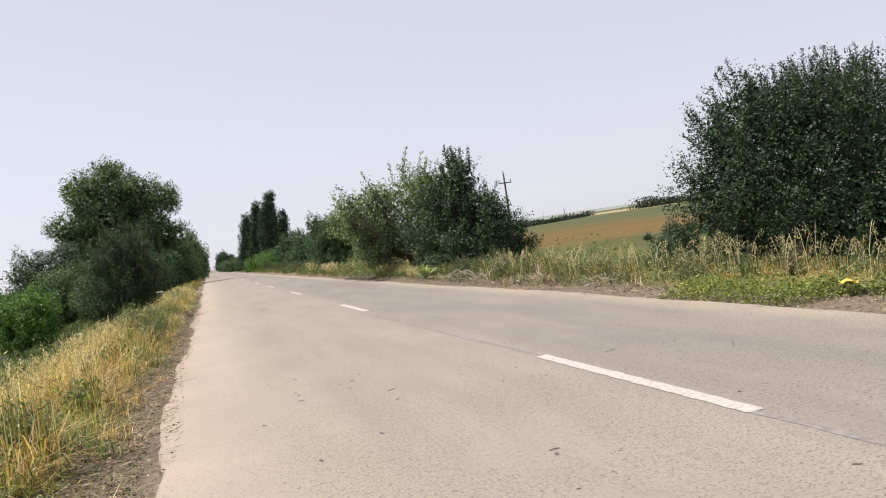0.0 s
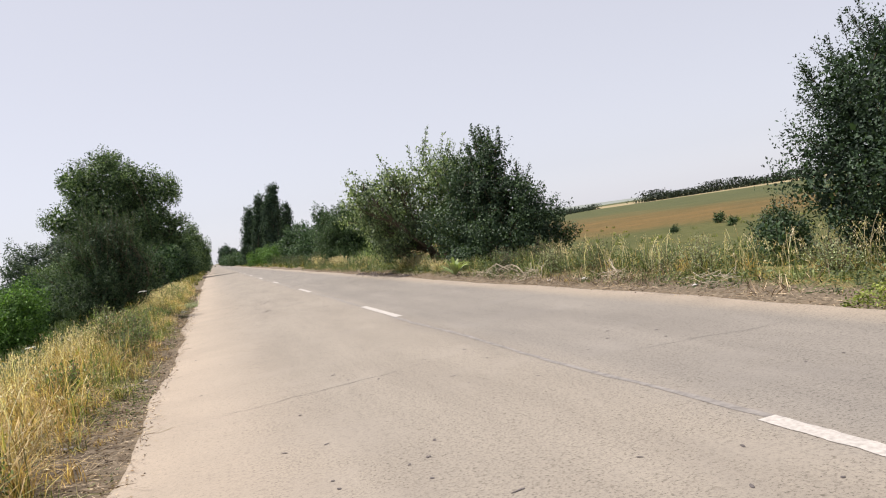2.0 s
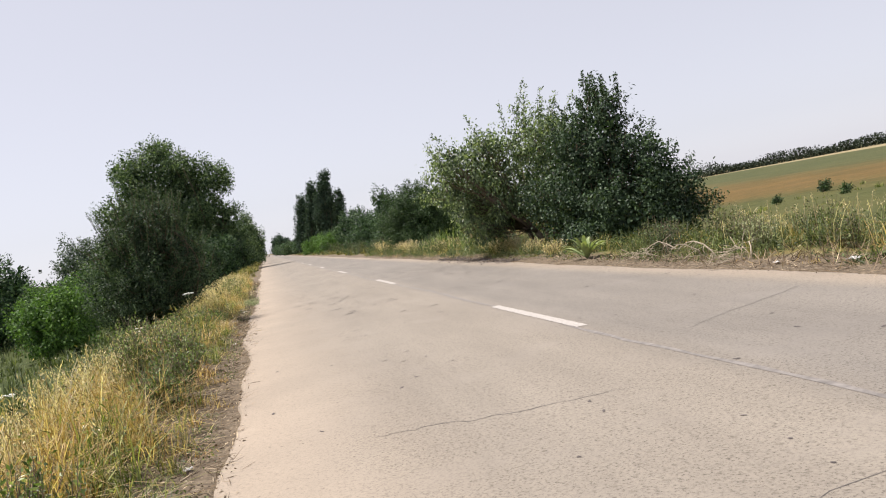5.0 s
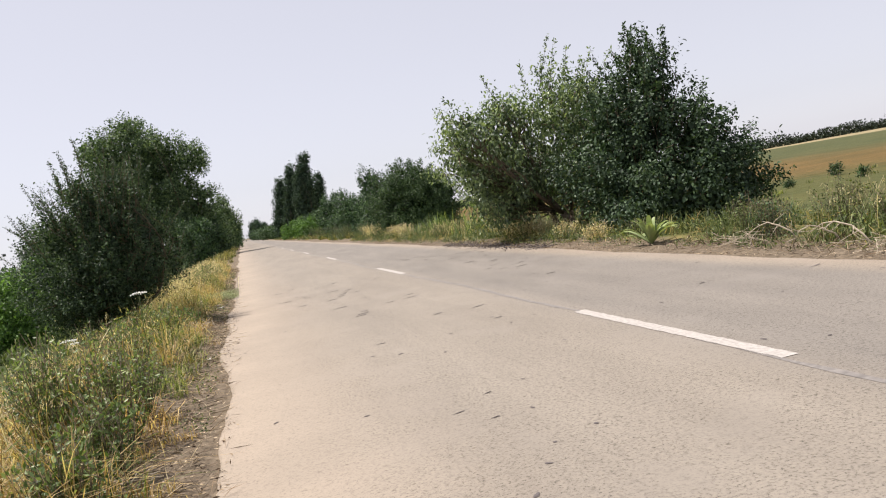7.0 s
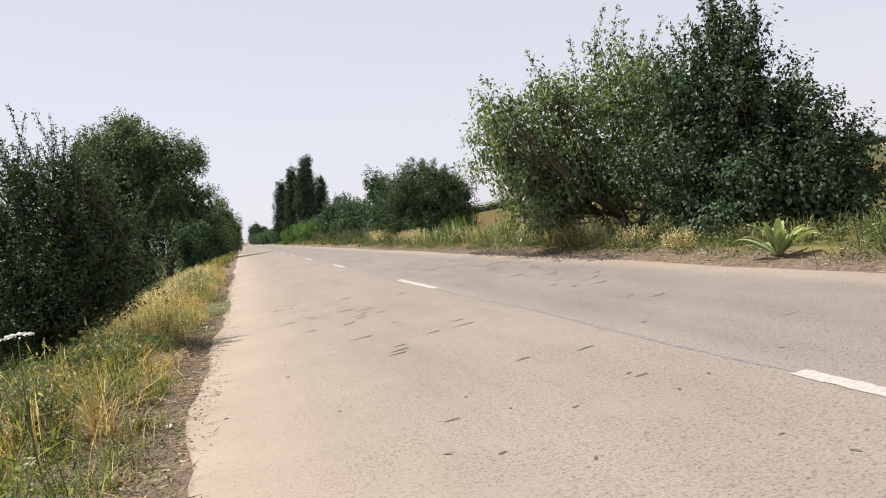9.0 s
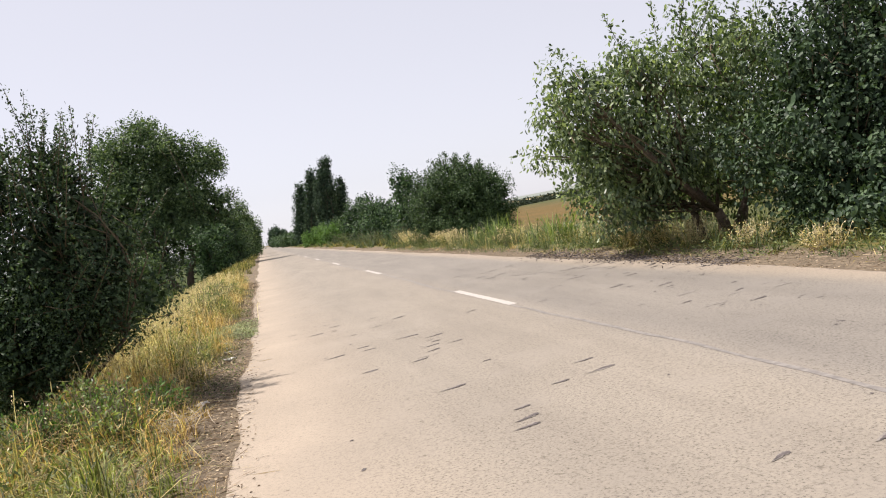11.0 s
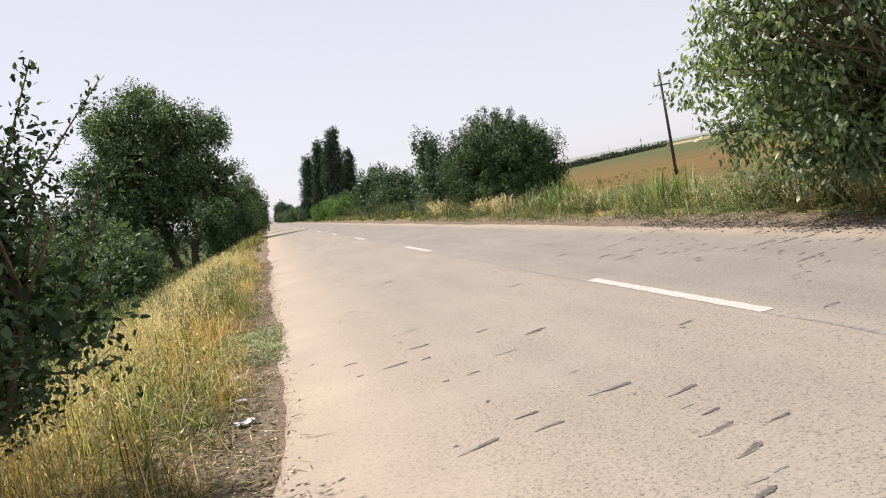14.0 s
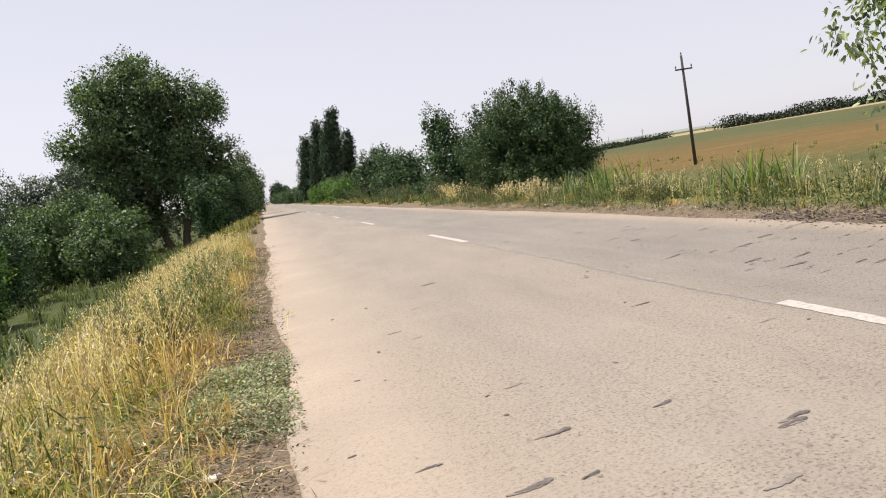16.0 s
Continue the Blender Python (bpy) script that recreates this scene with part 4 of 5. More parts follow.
def oats(name, label, spots, n, h0, h1, spread):
    """Wild oats: thin straw stalks that nod at the top under loose, drooping pale spikelets."""
    pieces = []
    for cx, cy in spots:
        x, y = cx + rg.normal(0, spread, n), cy + rg.normal(0, spread * 1.3, n)
        P = on_ground(x, y, -0.02)
        h = rg.uniform(h0, h1, n)[:, None]
        a = rg.uniform(0, 2 * np.pi, n)
        D = np.stack([np.cos(a), np.sin(a), 0 * a], 1)
        S = np.stack([-np.sin(a), np.cos(a), 0 * a], 1) * 0.0024
        B = rg.uniform(0.1, 0.5, n)[:, None]
        up = np.array([[0, 0, 1.0]])
        line = [P + D * h * B * t ** 2.2 + up * h * (t - 0.3 * B * t ** 4) for t in (0.0, 0.5, 0.8, 1.0)]
        V = np.stack([p + S * w for p in line for w in (-1, 1)], 1).reshape(-1, 3)
        k = 8 * np.arange(n)[:, None]
        pieces.append((V, np.concatenate([k + f for i in (0, 2, 4) for f in ((i, i + 1, i + 3), (i, i + 3, i + 2))], 1).reshape(-1, 3)))
        m = 13
        w = rg.random((n, m, 1))
        Q = (line[2][:, None] * (1 - w) + line[3][:, None] * w + D[:, None] * 0.02 + rg.normal(0, 0.022, (n, m, 3)) - up * 0.02).reshape(-1, 3)
        A = rg.normal(0, 0.3, (n * m, 3)) + np.array([0, 0, -0.8]) + 0.25 * np.repeat(D, m, 0)
        pieces.append(leaves(Q, A, rg.uniform(0.022, 0.038, n * m), 0.011, rg))
    return tagged(put(name, joined(pieces), OAT), label, "grass", kind="stuff")


oats("wild_oats", "pale dry wild oats above the near verge", [(-1.1 - 0.6 * rg.random(), y) for y in np.arange(3.5, 20, 1.0)], 34, 0.5, 0.9, 0.4)
oats("wild_oats", "pale dry wild oats above the near verge", [(-1.0 - 0.7 * rg.random(), y) for y in np.arange(26.5, 50, 0.55)], 60, 0.42, 0.85, 0.42)
oats("wild_oats", "pale dry wild oats along the far roadside", [(8.4 + 1.0 * rg.random(), y) for y in np.arange(6.0, 21, 0.9)], 15, 0.45, 0.85, 0.3)
oats("wild_oats", "tall pale dry wild oats in front of the plum tree", [(9.4 + 0.9 * rg.random(), y) for y in np.arange(6.0, 11.5, 1.3)], 9, 0.4, 0.75, 0.18)
oats("wild_oats", "pale dry wild oats along the far roadside", [(8.6 + 1.2 * rg.random(), y) for y in np.arange(34, 60, 2.2)], 40, 0.4, 0.8, 0.5)


def weed(x, y, tall, wide, mat, leaf, count, label, seed, name="weed_plant"):
    """A loose many-stemmed weed with small leaves along its stems."""
    r = np.random.default_rng(seed)
    z = float(height(x, y))
    root = base_empty(name, (x, y, z), label, "plant", "verge weeds")
    stems, P, A = [], [], []
    for _ in range(count):
        a, q = r.uniform(0, 2 * np.pi), r.uniform(0.1, 1) * wide
        tip = np.array([math.cos(a) * q, math.sin(a) * q, tall * r.uniform(0.6, 1.05) * (1 - 0.25 * q / wide)])
        line = bent((0.25 * tip[0], 0.25 * tip[1], -0.12), tip, r, 0.06, 4)
        stems.append(tube(line, np.linspace(0.005, 0.0018, 4), 3))
        m = int(20 * tall / 0.6 * 0.03 / leaf) + 6
        s = r.uniform(0.12, 1.0, m)
        i = np.minimum((s * 3).astype(int), 2)
        w = (s * 3 - i)[:, None]
        P.append(line[i] * (1 - w) + line[i + 1] * w + r.normal(0, 0.012, (m, 3)))
        A.append(unit(r.normal(size=(m, 3))) + np.array([0, 0, 0.45]))
    P, A = np.concatenate(P), np.concatenate(A)
    tagged(put("stem_mass", joined(stems), TWIG if mat is not OAT else OAT, root), kind="stuff")
    put("foliage", leaves(P, A, leaf * r.uniform(0.6, 1.3, len(P)), leaf * 0.42, r), mat, root)
    return root


wr = np.random.default_rng(5)
for k, (x, y, h, w) in enumerate(((-1.0, 4.6, 0.6, 0.4), (-0.75, 6.4, 0.55, 0.35), (-1.3, 6.9, 0.6, 0.5), (-0.55, 8.1, 0.4, 0.3), (-0.7, 12.3, 0.5, 0.35), (-0.4, 15.6, 0.5, 0.3), (-0.36, 16.4, 0.55, 0.3), (-0.45, 17.2, 0.72, 0.36), (-0.85, 17.4, 0.85, 0.45), (-0.4, 18.1, 0.62, 0.34), (-1.2, 18.8, 0.7, 0.5),
                                  (-0.8, 20.8, 0.6, 0.4), (-1.3, 21.8, 0.7, 0.5), (-0.65, 23.8, 0.5, 0.4), (-1.0, 24.6, 0.55, 0.45), (-0.8, 33.5, 0.7, 0.5), (-0.6, 35.2, 0.7, 0.5), (-0.7, 37.0, 0.75, 0.5), (-1.3, 34.4, 0.7, 0.5), (-0.6, 40.0, 0.6, 0.5), (-1.6, 30.5, 0.5, 0.5))):
    weed(x, y, h * 1.15, w, REED, 0.046, 80, "bushy green weed on the near verge", 300 + k)
for k, (x, y, h, w) in enumerate(((-0.5, 24.75, 0.46, 0.36), (-0.95, 24.6, 0.55, 0.4), (-1.35, 24.5, 0.5, 0.4))):
    weed(x, y, h, w, LEAF_BRIGHT, 0.05, 80, "feathery bright green weed below the small plum tree", 340 + k)
for k, (x, y, h, w, mat, lab) in enumerate(((8.7, 13.2, 0.75, 0.4, SAGE, "grey-green mugwort weed on the far verge"), (8.9, 14.6, 0.6, 0.45, SAGE, "grey-green mugwort weed on the far verge"), (8.6, 16.4, 0.6, 0.5, WEED, "bushy green weed on the far verge"),
                                           (9.2, 17.6, 0.9, 0.5, WEED, "bushy green weed on the far verge"), (8.7, 18.8, 0.7, 0.5, WEED, "bushy green weed on the far verge"), (9.0, 20.0, 0.9, 0.5, WEED, "bushy green weed on the far verge"), (8.4, 21.3, 0.75, 0.35, WEED, "bushy green weed on the far verge"),
                                           (9.4, 22.3, 0.6, 0.5, WEED, "bushy green weed on the far verge"), (9.0, 10.8, 0.5, 0.5, SAGE, "grey-green mugwort weed on the far verge"), (9.6, 9.0, 0.6, 0.6, WEED, "bushy green weed on the far verge"),
                                           (8.4, 29.6, 0.7, 0.5, OAT, "brown dried weed under the mulberry"), (8.5, 31.0, 0.65, 0.5, OAT, "brown dried weed under the mulberry"), (8.8, 33.4, 0.7, 0.55, WEED, "bushy green weed on the far verge"), (9.2, 34.3, 0.9, 0.6, LEAF_ROUND, "dark green shrubby weed on the far verge"),
                                           (8.3, 39.6, 0.6, 0.5, WEED, "bushy green weed on the far verge"), (8.7, 41.5, 0.6, 0.6, WEED, "bushy green weed on the far verge"), (8.5, 47.0, 0.8, 0.7, OAT, "brown dried weed on the far verge"), (8.6, 50.0, 0.8, 0.7, OAT, "brown dried weed on the far verge"),
                                           (8.6, 55.0, 1.0, 0.8, WEED, "bushy green weed on the far verge"), (8.8, 61.0, 1.1, 0.9, WEED, "bushy green weed on the far verge"), (8.6, 68.0, 1.2, 1.0, WEED, "bushy green weed on the far verge"), (8.8, 76.0, 1.2, 1.0, WEED, "bushy green weed on the far verge"),
                                           (9.6, 46.6, 1.0, 0.8, LEAF_HEDGE, "dark green shrubby weed beside the round bush"), (8.9, 52.0, 0.9, 0.8, LEAF_HEDGE, "dark green shrubby weed beside the round bush"), (8.7, 58.0, 1.0, 0.9, OAT, "brown dried weed on the far verge"), (9.4, 63.0, 1.4, 1.0, LEAF_HEDGE, "dark green shrubby weed on the far verge"),
                                           (8.9, 72.0, 1.3, 1.0, LEAF_HEDGE, "dark green shrubby weed on the far verge"), (9.0, 81.0, 1.4, 1.2, LEAF_HEDGE, "dark green shrubby weed on the far verge"), (9.0, 92.0, 1.5, 1.3, WEED, "bushy green weed on the far verge"), (9.2, 104.0, 1.7, 1.4, LEAF_HEDGE, "dark green shrubby weed on the far verge"),
                                           (8.2, 17.9, 0.6, 0.35, SAGE, "grey-green mugwort weed on the far verge"), (8.3, 20.6, 0.7, 0.35, LEAF_HEDGE, "dark green shrubby weed on the far verge"), (8.2, 27.6, 0.45, 0.4, OAT, "brown dried weed below the bushy tree"), (8.1, 25.9, 0.4, 0.4, OAT, "brown dried weed below the bushy tree"), (8.3, 24.4, 0.4, 0.35, WEED, "bushy green weed on the far verge"),
                                           (8.9, 31.9, 0.8, 0.6, LEAF_HEDGE, "dark green shrubby weed under the mulberry"), (9.0, 33.0, 0.8, 0.6, LEAF_HEDGE, "dark green shrubby weed under the mulberry"), (8.5, 32.3, 0.6, 0.5, OAT, "brown dried weed under the mulberry"))):
    weed(x, y, h, w, mat, 0.045 if y < 45 else 0.08, 60, lab, 400 + k)


def low_cover(name, label, mat, x0, x1, y0, y1, n, leaf, lift, k, keep):
    """A low mat of small leaves."""
    x, y = rg.uniform(x0, x1, n), rg.uniform(y0, y1, n)
    ok = patchiness(x, y, k) > keep + rg.normal(0, 0.08, n)
    x, y = x[ok], y[ok]
    P = on_ground(x, y) + np.c_[np.zeros((len(x), 2)), lift * rg.random(len(x)) ** 1.5 * lump(x, y)]
    A = unit(rg.normal(size=(len(x), 3))) * np.array([1, 1, 0.4]) + np.array([0, 0, 0.25])
    return tagged(put(name, leaves(P, A, leaf * rg.uniform(0.6, 1.3, len(x)), leaf * 0.6, rg), mat), label, "plants", kind="stuff")


low_cover("ground_cover", "bright green creeping weeds at the far road edge", LEAF_GRASSY, 7.02, 8.1, 1.5, 8.9, 16000, 0.042, 0.2, 1.0, 0.3)
low_cover("ground_cover", "green creeping weeds at the far road edge", WEED, 7.5, 9.0, 9, 58, 20800, 0.045, 0.2, 2.4, 0.45)
low_cover("creeping_plant", "pale green creeping plant at the asphalt's edge", SAGE, -0.35, 0.4, 30.2, 32.4, 5600, 0.03, 0.15, 0.6, 0.2)
low_cover("leafy_weeds", "small-leaved green weeds among the verge grass", GRASS_GREEN, -2.6, -0.25, 2, 46, 26000, 0.036, 0.46, -0.5, 0.46)
low_cover("leafy_weeds", "small-leaved yellowish weeds among the verge grass", GRASS_GREEN, -2.8, -0.5, 2, 46, 16000, 0.032, 0.44, 3.3, 0.45)
low_cover("leafy_weeds", "small-leaved green weeds among the far verge grass", WEED, 7.7, 11.5, 3, 60, 28000, 0.055, 0.45, -0.5, 0.4)
low_cover("creeping_plant", "small green weeds on the soil beside the asphalt", WEED, -0.5, 0.22, 2, 46, 16000, 0.028, 0.07, 4.0, 0.4)


def build_litter():
    pieces = []
    for x0, x1, n in ((-0.6, 0.42, 36000), (6.95, 7.95, 12000)):
        x, y = rg.uniform(x0, x1, n), rg.uniform(1, 50, n)
        P = on_ground(x, y, 0.012 + 0.02 * rg.random(n))
        if x0 < 1:
            P[:, 2] = np.where(x > LEFT_EDGE - 0.06, 0.006, P[:, 2])
        else:
            P[:, 2] = np.where(x < RIGHT_EDGE + 0.06, 0.006, P[:, 2])
        keep = rg.random(n) < np.clip(np.where(x0 < 1, (0.45 - x) / 0.35, (x - 6.85) / 0.3), 0.02, 1)
        P = P[keep]
        m = len(P)
        A = unit(rg.normal(size=(m, 3)) * np.array([1, 1, 0.12]))
        long = rg.random(m) < 0.4
        pieces.append(leaves(P, A, np.where(long, rg.uniform(0.06, 0.26, m), rg.uniform(0.015, 0.045, m)), np.where(long, 0.006, 0.013), rg))
    tagged(put("dry_litter", joined(pieces), LITTER), "dry leaves, straw and twigs on the soil beside the asphalt", "litter", kind="stuff")

    x, y = rg.normal(7.25, 0.22, 2800), rg.uniform(26.5, 35.0, 2800)
    P = on_ground(x, y, 0.012)
    P[:, 2] = np.maximum(P[:, 2], 0.008)
    tagged(put("fruit_litter", leaves(P, unit(rg.normal(size=(2800, 3)) * np.array([1, 1, 0.15])), rg.uniform(0.03, 0.08, 2800), 0.02, rg), STAIN), "dark fallen leaves and fruit under the mulberry", "litter", kind="stuff")


build_litter()


def reed_clump(x, y, tall, wide, n, seed):
    r = np.random.default_rng(seed)
    root = base_empty("reed_clump", (x, y, float(height(x, y))), "tall clump of bright green arching reed grass", "plant", "reed clumps")
    P = np.c_[r.normal(0, wide * 0.55, (n, 2)), np.full(n, -0.05)]
    a = r.uniform(0, 2 * np.pi, n)
    H = tall * r.uniform(0.5, 1.05, n)
    reach = H * r.uniform(0.15, 0.7, n)
    D, S = np.stack([np.cos(a), np.sin(a), 0 * a], 1), np.stack([-np.sin(a), np.cos(a), 0 * a], 1)
    s = np.linspace(0, 1, 6)
    rows = []
    for q in s:
        c = P + D * (reach * q ** 1.8)[:, None] + np.array([0, 0, 1]) * (H * (q - 0.28 * q ** 4 * (reach / H)))[:, None]
        w = (0.018 * (1 - q ** 2) + 0.001)
        rows += [c - S * w, c + S * w]
    V = np.stack(rows, 1).reshape(-1, 3)
    F = []
    for i in range(5):
        F += [(2 * i, 2 * i + 1, 2 * i + 3), (2 * i, 2 * i + 3, 2 * i + 2)]
    F = (12 * np.arange(n)[:, None, None] + np.array(F)[None]).reshape(-1, 3)
    put("leaf_mass", (V, F), REED, root)


for k, (x, y, h, w, n) in enumerate(((9.1, 37.5, 1.15, 0.55, 130), (9.6, 44.2, 1.3, 0.6, 130), (8.9, 45.2, 0.95, 0.45, 70), (-2.5, 38.5, 0.95, 0.35, 16))):
    reed_clump(x, y, h, w, n, 500 + k)


def spiky_rosette(x, y, seed):
    """A rosette of long, pale-edged arching leaves, each a part."""
    r = np.random.default_rng(seed)
    root = base_empty("rosette_plant", (x, y, float(height(x, y))), "pale green rosette plant with long arching leaves", "plant")
    for k in range(34):
        a = k * 2.4 + r.normal(0, 0.2)
        up = r.uniform(0.65, 1.38)
        n = r.uniform(0.5, 0.82)
        d = np.array([math.cos(a), math.sin(a), 0.0])
        sv = np.array([-math.sin(a), math.cos(a), 0.0])
        s = np.linspace(0, 1, 7)
        c = d * (n * math.cos(up) * s)[:, None] + np.array([0, 0, 1.0]) * (n * math.sin(up) * s - 0.34 * n * s ** 3 + 0.01)[:, None]
        c[:, 2] = np.maximum(c[:, 2], 0.015)
        w = 0.05 * np.sin(np.pi * (0.12 + 0.86 * s)) + 0.003
        V = np.concatenate([c + sv * w[:, None] + [0, 0, 0.014], c, c - sv * w[:, None] + [0, 0, 0.014]])
        F = []
        for i in range(6):
            for o in (0, 7):
                F += [(o + i, o + i + 7, o + i + 8), (o + i, o + i + 8, o + i + 1)]
        put("leaf", (V, F), SPIKY, root)


spiky_rosette(7.6, 22.9, 9)


def umbel_flower(x, y, tall, seed):
    r = np.random.default_rng(seed)
    root = base_empty("wild_carrot", (x, y, float(height(x, y))), "wild carrot with flat white flower heads above the grass", "flower", "wild carrots")
    top = np.array([r.normal(0, 0.06), r.normal(0, 0.06), tall])
    line = bent((0, 0, -0.05), top, r, 0.04, 5)
    put("stem", tube(line, np.linspace(0.006, 0.003, 5), 5), WEED, root)
    for k in range(1 + seed % 2):
        head = top if k == 0 else line[3] + np.array([r.normal(0, 0.12), r.normal(0, 0.12), tall * 0.18])
        if k:
            put("stem", tube(bent(line[3], head, r, 0.05, 4), np.linspace(0.004, 0.002, 4), 4), WEED, root)
        m = 110
        a, q = r.uniform(0, 2 * np.pi, m), np.sqrt(r.random(m)) * (0.075 if k == 0 else 0.045)
        P = head + np.stack([np.cos(a) * q, np.sin(a) * q, 0.03 - 2.0 * q ** 2 + r.normal(0, 0.003, m)], 1)
        A = unit(np.c_[np.cos(a), np.sin(a), r.normal(0.2, 0.3, m)])
        put("flower_head", leaves(P, A, 0.014, 0.013, r), UMBEL, root)


for k, (x, y, h) in enumerate(((-0.28, 18.85, 1.02), (-1.34, 20.2, 0.7), (-1.7, 15.4, 0.7))):
    umbel_flower(x, y, h, 600 + k)


def dry_branch(x, y, reach, turn, seed):
    """A bleached fallen branch that arches off the ground, with a few side twigs."""
    r = np.random.default_rng(seed)
    root = base_empty("dry_branch", (x, y, float(height(x, y))), "bleached dry fallen branch arching over the litter", "branch", "fallen branches")
    d = np.array([math.cos(turn), math.sin(turn), 0.0])
    t = np.linspace(0, 1, 8)[:, None]
    line = d * t * reach + np.array([0, 0, 1.0]) * (0.02 + 0.55 * reach * np.sin(2.4 * t) * (1 - 0.55 * t)) + r.normal(0, 0.015, (8, 3))
    line[0, 2] = -0.02
    put("stem", tube(line, np.linspace(0.014, 0.004, 8), 6), STRAW_WOOD, root, smooth=True)
    for i in (2, 3, 4, 5, 6):
        tip = line[i] + unit(d * 0.6 + r.normal(0, 0.6, 3)) * reach * r.uniform(0.2, 0.4)
        tip[2] = max(tip[2], 0.02)
        put("twig", tube(bent(line[i], tip, r, 0.12, 4), np.linspace(0.006, 0.002, 4), 5), STRAW_WOOD, root, smooth=True)


for k, (x, y, n, a) in enumerate(((7.75, 18.3, 0.8, 1.9), (7.9, 18.9, 0.65, 2.6), (7.7, 17.4, 0.6, 0.9), (7.9, 14.6, 0.7, 1.3), (8.0, 19.8, 0.7, 2.2), (8.9, 43.0, 0.8, 0.6))):
    dry_branch(x, y, n, a, 900 + k)


def stem_heap(x, y, size, count, seed):
    """A loose heap of broken dry stems."""
    r = np.random.default_rng(seed)
    root = base_empty("stem_heap", (x, y, float(height(x, y))), "loose heap of dry broken weed stems on the soil", "litter", "heaps of dry stems")
    for _ in range(count):
        a = r.uniform(0, 2 * np.pi)
        c = np.array([r.normal(0, size * 0.3), r.normal(0, size * 0.3), r.uniform(0.01, size * 0.35)])
        d = np.array([math.cos(a), math.sin(a), r.normal(0.1, 0.35)]) * size * r.uniform(0.3, 0.7)
        p, q = c - d * 0.5, c + d * 0.5
        p[2], q[2] = max(p[2], 0.01), max(q[2], 0.01)
        put("stem", tube(bent(p, q, r, 0.1, 4), np.linspace(0.0045, 0.0025, 4), 4), STRAW_WOOD, root)


for k, (x, y, n, m) in enumerate(((-0.22, 24.1, 0.45, 46), (7.6, 17.8, 0.7, 40), (7.65, 14.2, 0.6, 34), (7.55, 20.4, 0.6, 34), (7.7, 11.6, 0.6, 30), (-0.2, 16.0, 0.35, 24), (-0.2, 12.6, 0.3, 22))):
    stem_heap(x, y, n, m, 930 + k)


def scrap(x, y, size, mat, label, seed):
    """A crumpled, creased scrap lying on the ground."""
    r = np.random.default_rng(seed)
    n = 7
    u, v = np.meshgrid(np.linspace(-1, 1, n), np.linspace(-0.65, 0.65, n), indexing="ij")
    a = r.uniform(0, 3)
    crease = 0.22 * np.abs(np.sin(2.3 * u + a)) + 0.2 * np.abs(np.sin(3.1 * v + 2 * a)) + r.normal(0, 0.05, u.shape)
    px = (u + r.normal(0, 0.1, u.shape)) * size * 0.5
    py = (v + r.normal(0, 0.1, u.shape)) * size * 0.5
    c, s = math.cos(a), math.sin(a)
    z = max(float(height(x, y)), 0.0 if LEFT_EDGE < x < RIGHT_EDGE else -9)
    V = np.stack([x + c * px - s * py, y + s * px + c * py, z + (0.12 if mat is YELLOW else 0.012) + (crease - crease.min()) * size * 0.5], -1).reshape(-1, 3)
    i, j = np.meshgrid(np.arange(n - 1), np.arange(n - 1), indexing="ij")
    q = (i * n + j).ravel()
    F = np.concatenate([np.stack([q, q + n, q + n + 1], 1), np.stack([q, q + n + 1, q + 1], 1)])
    ob = put("paper_scrap" if mat is PAPER else "plastic_scrap", (V, F), mat)
    mod = ob.modifiers.new("thickness", "SOLIDIFY")
    mod.thickness = 0.003
    return tagged(ob, label, "litter", "roadside rubbish")


for k, (x, y, s) in enumerate(((-0.15, 25.1, 0.17), (-0.04, 28.72, 0.12), (0.02, 28.0, 0.16), (-0.05, 29.2, 0.1), (-0.13, 29.7, 0.12), (0.02, 13.4, 0.08), (-0.3, 9.8, 0.1), (0.06, 20.9, 0.08))):
    scrap(x, y, s, PAPER, "crumpled white paper scrap on the soil", 700 + k)
for k, (x, y, s) in enumerate(((7.65, 15.4, 0.2), (7.5, 16.6, 0.12), (7.4, 6.9, 0.2), (7.7, 44.5, 0.16), (7.6, 12.0, 0.1))):
    scrap(x, y, s, PAPER, "dirty white scrap at the far road edge", 720 + k)
scrap(7.72, 6.1, 0.3, YELLOW, "yellow plastic scrap in the green weeds", 740)


# ---- poles, field and distance ----
def utility_pole(x, y, tall, seed):
    r = np.random.default_rng(seed)
    z = float(height(x, y))
    root = base_empty("utility_pole", (x, y, z), "slim dark wooden utility pole with a short crossarm in the field", "pole", "utility poles")
    put("post", tube([(0, 0, -0.4), (0.01, 0, tall * 0.5), (0, 0, tall)], [0.15, 0.125, 0.095], 8), POLE_WOOD, root, smooth=True)
    bm = bmesh.new()
    bmesh.ops.create_cube(bm, size=1, matrix=pose(0, -0.13, tall - 1.15) @ Matrix.Diagonal((1.6, 0.1, 0.12, 1)))
    bmesh.ops.bevel(bm, geom=bm.edges[:], offset=0.012, segments=1, affect="EDGES")
    arm = part("crossarm", bm, POLE_WOOD, root)
    for dx, dz in ((-0.74, tall - 1.08), (0.74, tall - 1.08), (0.0, tall + 0.0)):
        dy = -0.13 if dx else 0.0
        put("insulator", tube([(dx, dy, dz - 0.02), (dx, dy, dz + 0.06), (dx, dy, dz + 0.13), (dx, dy, dz + 0.22), (dx, dy, dz + 0.3)], [0.025, 0.03, 0.075, 0.06, 0.045], 8), GLAZE, arm if dx else root)


utility_pole(35.9, 81.2, 9.1, 1)
utility_pole(187.0, 359.0, 7.0, 2)
utility_pole(300.0, 620.0, 8.0, 3)

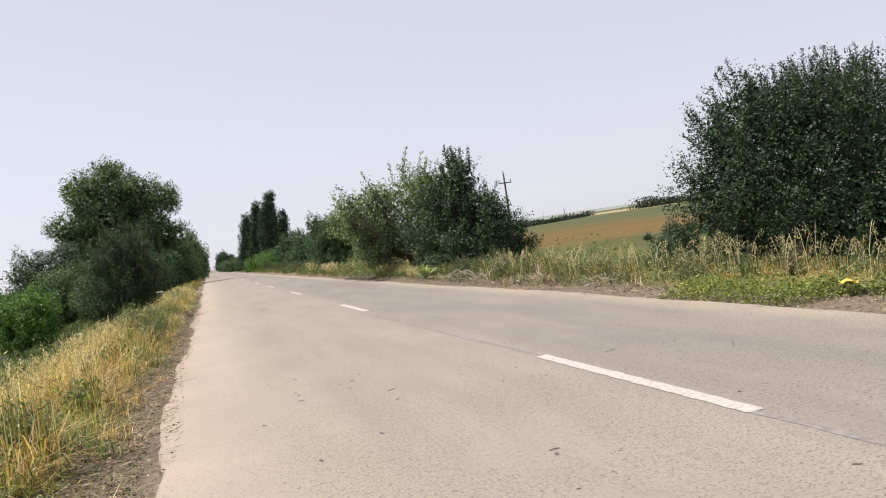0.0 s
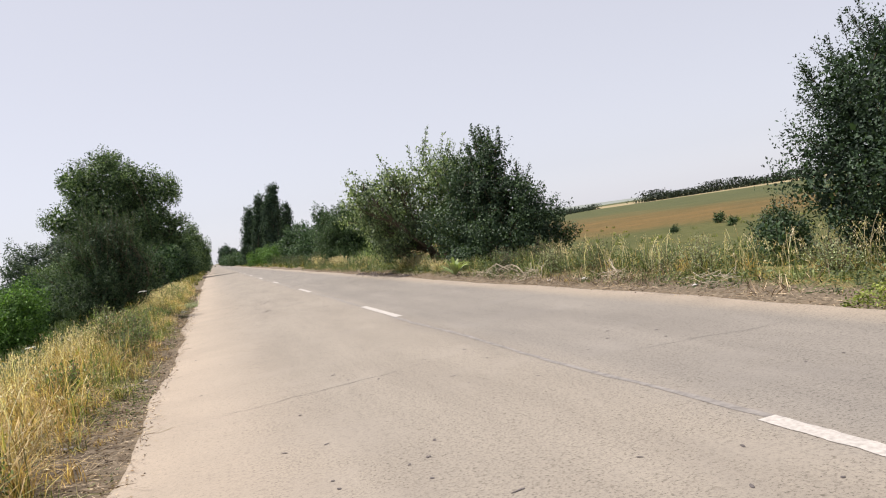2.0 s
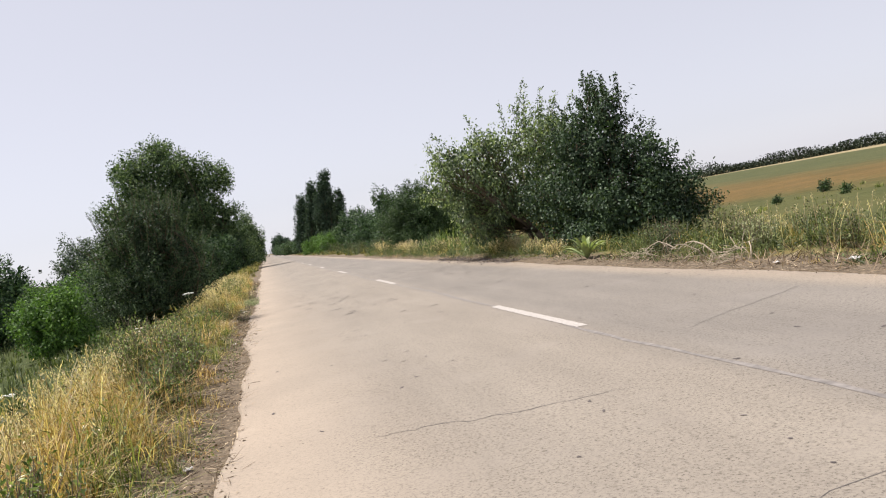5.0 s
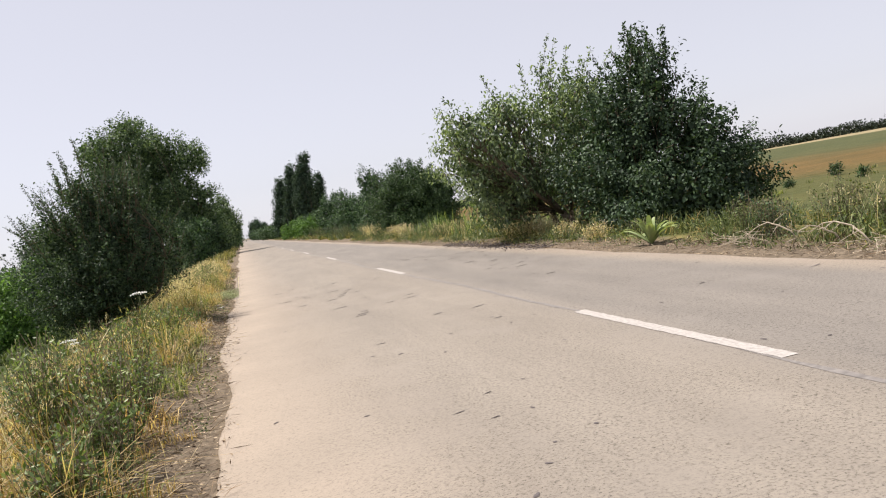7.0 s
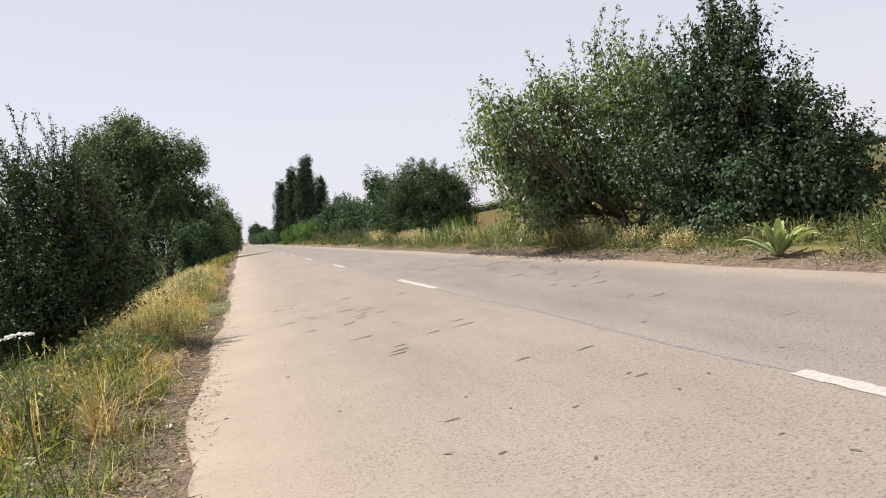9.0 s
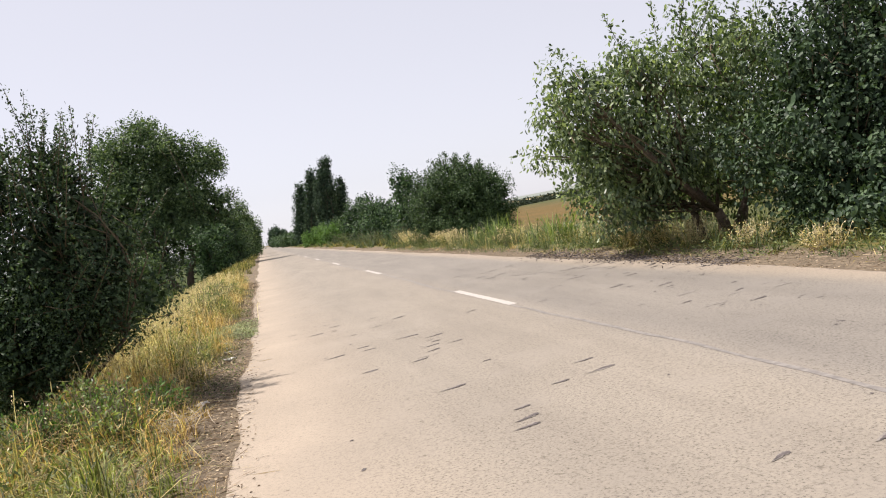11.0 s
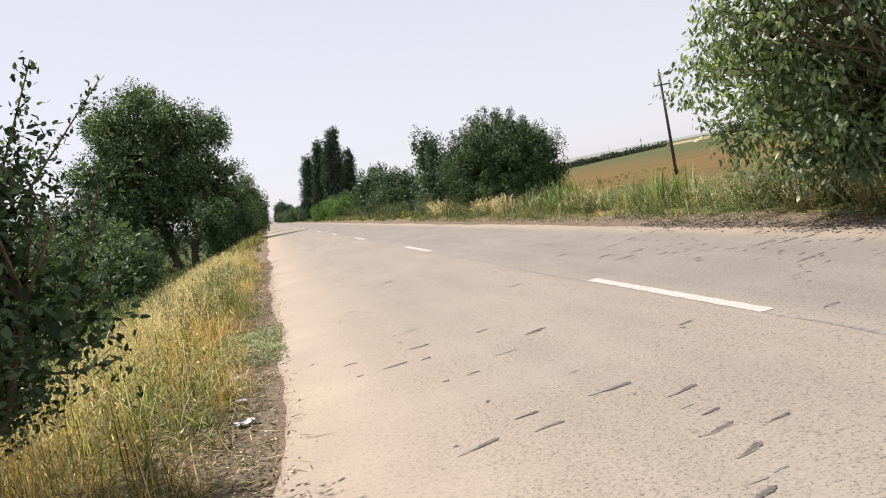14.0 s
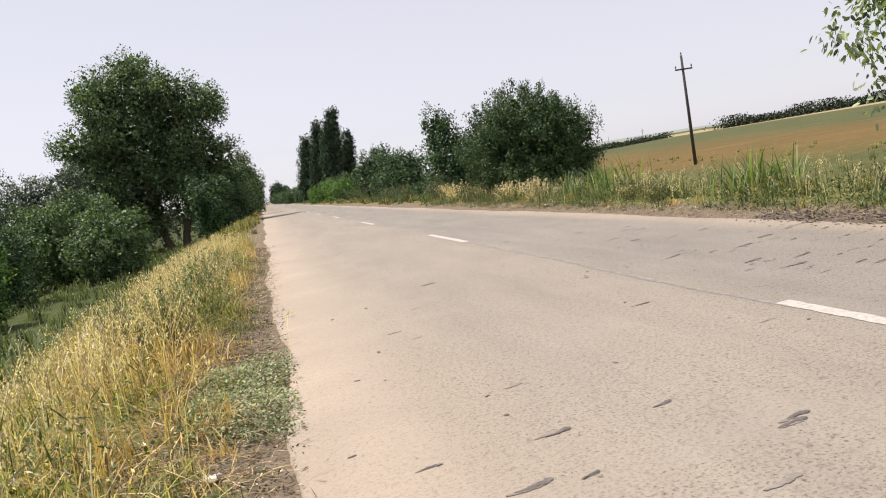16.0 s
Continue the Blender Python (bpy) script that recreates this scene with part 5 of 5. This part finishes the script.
SHRUBS = ((40.5, 53.3, 0.42, 0.85), (37.5, 48.0, 0.3, 0.7), (34.4, 50.8, 0.35, 0.4))
for k, (x, y, w, h) in enumerate(SHRUBS):
    tree("field_shrub", "small dark shrub standing in the open field", "bush", (x, y), [(0, 0, h * 0.45, w, w, h * 0.5), (w * 0.4, 0, h * 0.6, w * 0.6, w * 0.6, h * 0.4), (-w * 0.5, 0.1, h * 0.4, w * 0.6, w * 0.6, h * 0.35)],
         LEAF_ROUND, 0.1, 0.2, 7, 0.1, 1.4, 0.04, 0.2, 2, 10, 0.25, 800 + k, "field shrubs", far=True)


def far_wood(name, label, a, b, n, h0, h1, deep, size, seed):
    """A distant belt of trees as clumps of leaves with an uneven top."""
    r = np.random.default_rng(seed)
    a, b = np.array(a, float), np.array(b, float)
    s = r.random(n)
    crown = np.abs(np.sin(37 * s) * np.sin(23 * s + 1) + 0.4 * np.sin(91 * s)) * 0.9 + 0.15
    top = h0 + (h1 - h0) * np.clip(crown, 0, 1)
    xy = a + (b - a) * s[:, None] + r.normal(0, deep, (n, 2))
    z = height(xy[:, 0], xy[:, 1]) + top * r.random(n) - 0.2
    V, F = leaves(np.c_[xy, z], r.normal(size=(n, 3)), size * r.uniform(0.6, 1.3, n), size * 0.8, r)
    tagged(put(name, (V, F), LEAF_FAR_HAZED), label, "wood", kind="stuff")


far_wood("far_wood", "dark belt of trees along the far edge of the field", (236, 366), (420, 180), 24000, 1.6, 6.2, 3.0, 0.95, 1)
far_wood("far_wood", "low distant hedge beyond the field", (80, 280), (236, 420), 6500, 0.8, 3.2, 2.5, 1.0, 2)
far_wood("far_wood", "dark belt of trees along the far edge of the field", (420, 180), (520, 40), 11000, 2.0, 6.4, 3.0, 1.2, 3)
far_wood("far_wood", "distant row of trees beside the straight road", (12, 360), (14, 900), 3900, 3.0, 7.0, 2.0, 1.1, 4)
far_wood("far_wood", "distant row of trees beside the straight road", (-5, 340), (-4, 900), 3900, 3.0, 7.0, 2.0, 1.1, 5)
far_wood("far_wood", "distant thicket beyond the meadow", (-16, 110), (-40, 330), 7800, 3.0, 8.0, 4.0, 0.7, 6)
far_wood("far_wood", "distant thicket beyond the meadow", (-22, 75), (-60, 130), 5850, 2.5, 6.0, 3.0, 0.5, 7)


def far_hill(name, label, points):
    """A low rounded ridge far away, its haze held in the base colour."""
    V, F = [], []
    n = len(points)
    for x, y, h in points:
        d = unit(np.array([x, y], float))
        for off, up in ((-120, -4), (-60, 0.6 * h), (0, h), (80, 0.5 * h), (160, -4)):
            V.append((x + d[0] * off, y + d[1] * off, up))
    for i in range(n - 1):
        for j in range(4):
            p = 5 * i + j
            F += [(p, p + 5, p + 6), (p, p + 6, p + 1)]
    tagged(put(name, (V, F), HAZED_HILL, smooth=True), label, "hill", kind="structure")


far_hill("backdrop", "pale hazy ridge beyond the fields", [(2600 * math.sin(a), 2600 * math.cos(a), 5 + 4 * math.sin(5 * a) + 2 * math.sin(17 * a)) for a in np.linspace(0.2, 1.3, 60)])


def far_house(x, y, wide, turn):
    root = base_empty("farm_house", (x, y, float(height(x, y))), "small white farm house among the far trees", "house")
    root.rotation_euler = (0, 0, turn)
    for name, m, mat in (("wall", pose(0, 0, 1.3) @ Matrix.Diagonal((wide, wide * 0.7, 2.9, 1)), HOUSE_WALL), ("door", pose(-wide * 0.2, -wide * 0.36, 1.0) @ Matrix.Diagonal((0.9, 0.08, 2.0, 1)), HOUSE_ROOF),
                         ("window", pose(wide * 0.22, -wide * 0.36, 1.5) @ Matrix.Diagonal((1.1, 0.08, 1.1, 1)), HOUSE_ROOF)):
        bm = bmesh.new()
        bmesh.ops.create_cube(bm, size=1, matrix=m)
        part(name, bm, mat, root)
    w, d, z = wide * 0.55, wide * 0.42, 2.74
    V = [(-w, -d, z), (w, -d, z), (w, d, z), (-w, d, z), (-w, 0, z + 1.6), (w, 0, z + 1.6)]
    put("roof", (V, [(0, 1, 5), (0, 5, 4), (2, 3, 4), (2, 4, 5), (0, 4, 3), (1, 2, 5), (0, 3, 2), (0, 2, 1)]), HOUSE_ROOF, root)


far_house(318.0, 268.0, 7.0, 0.9)
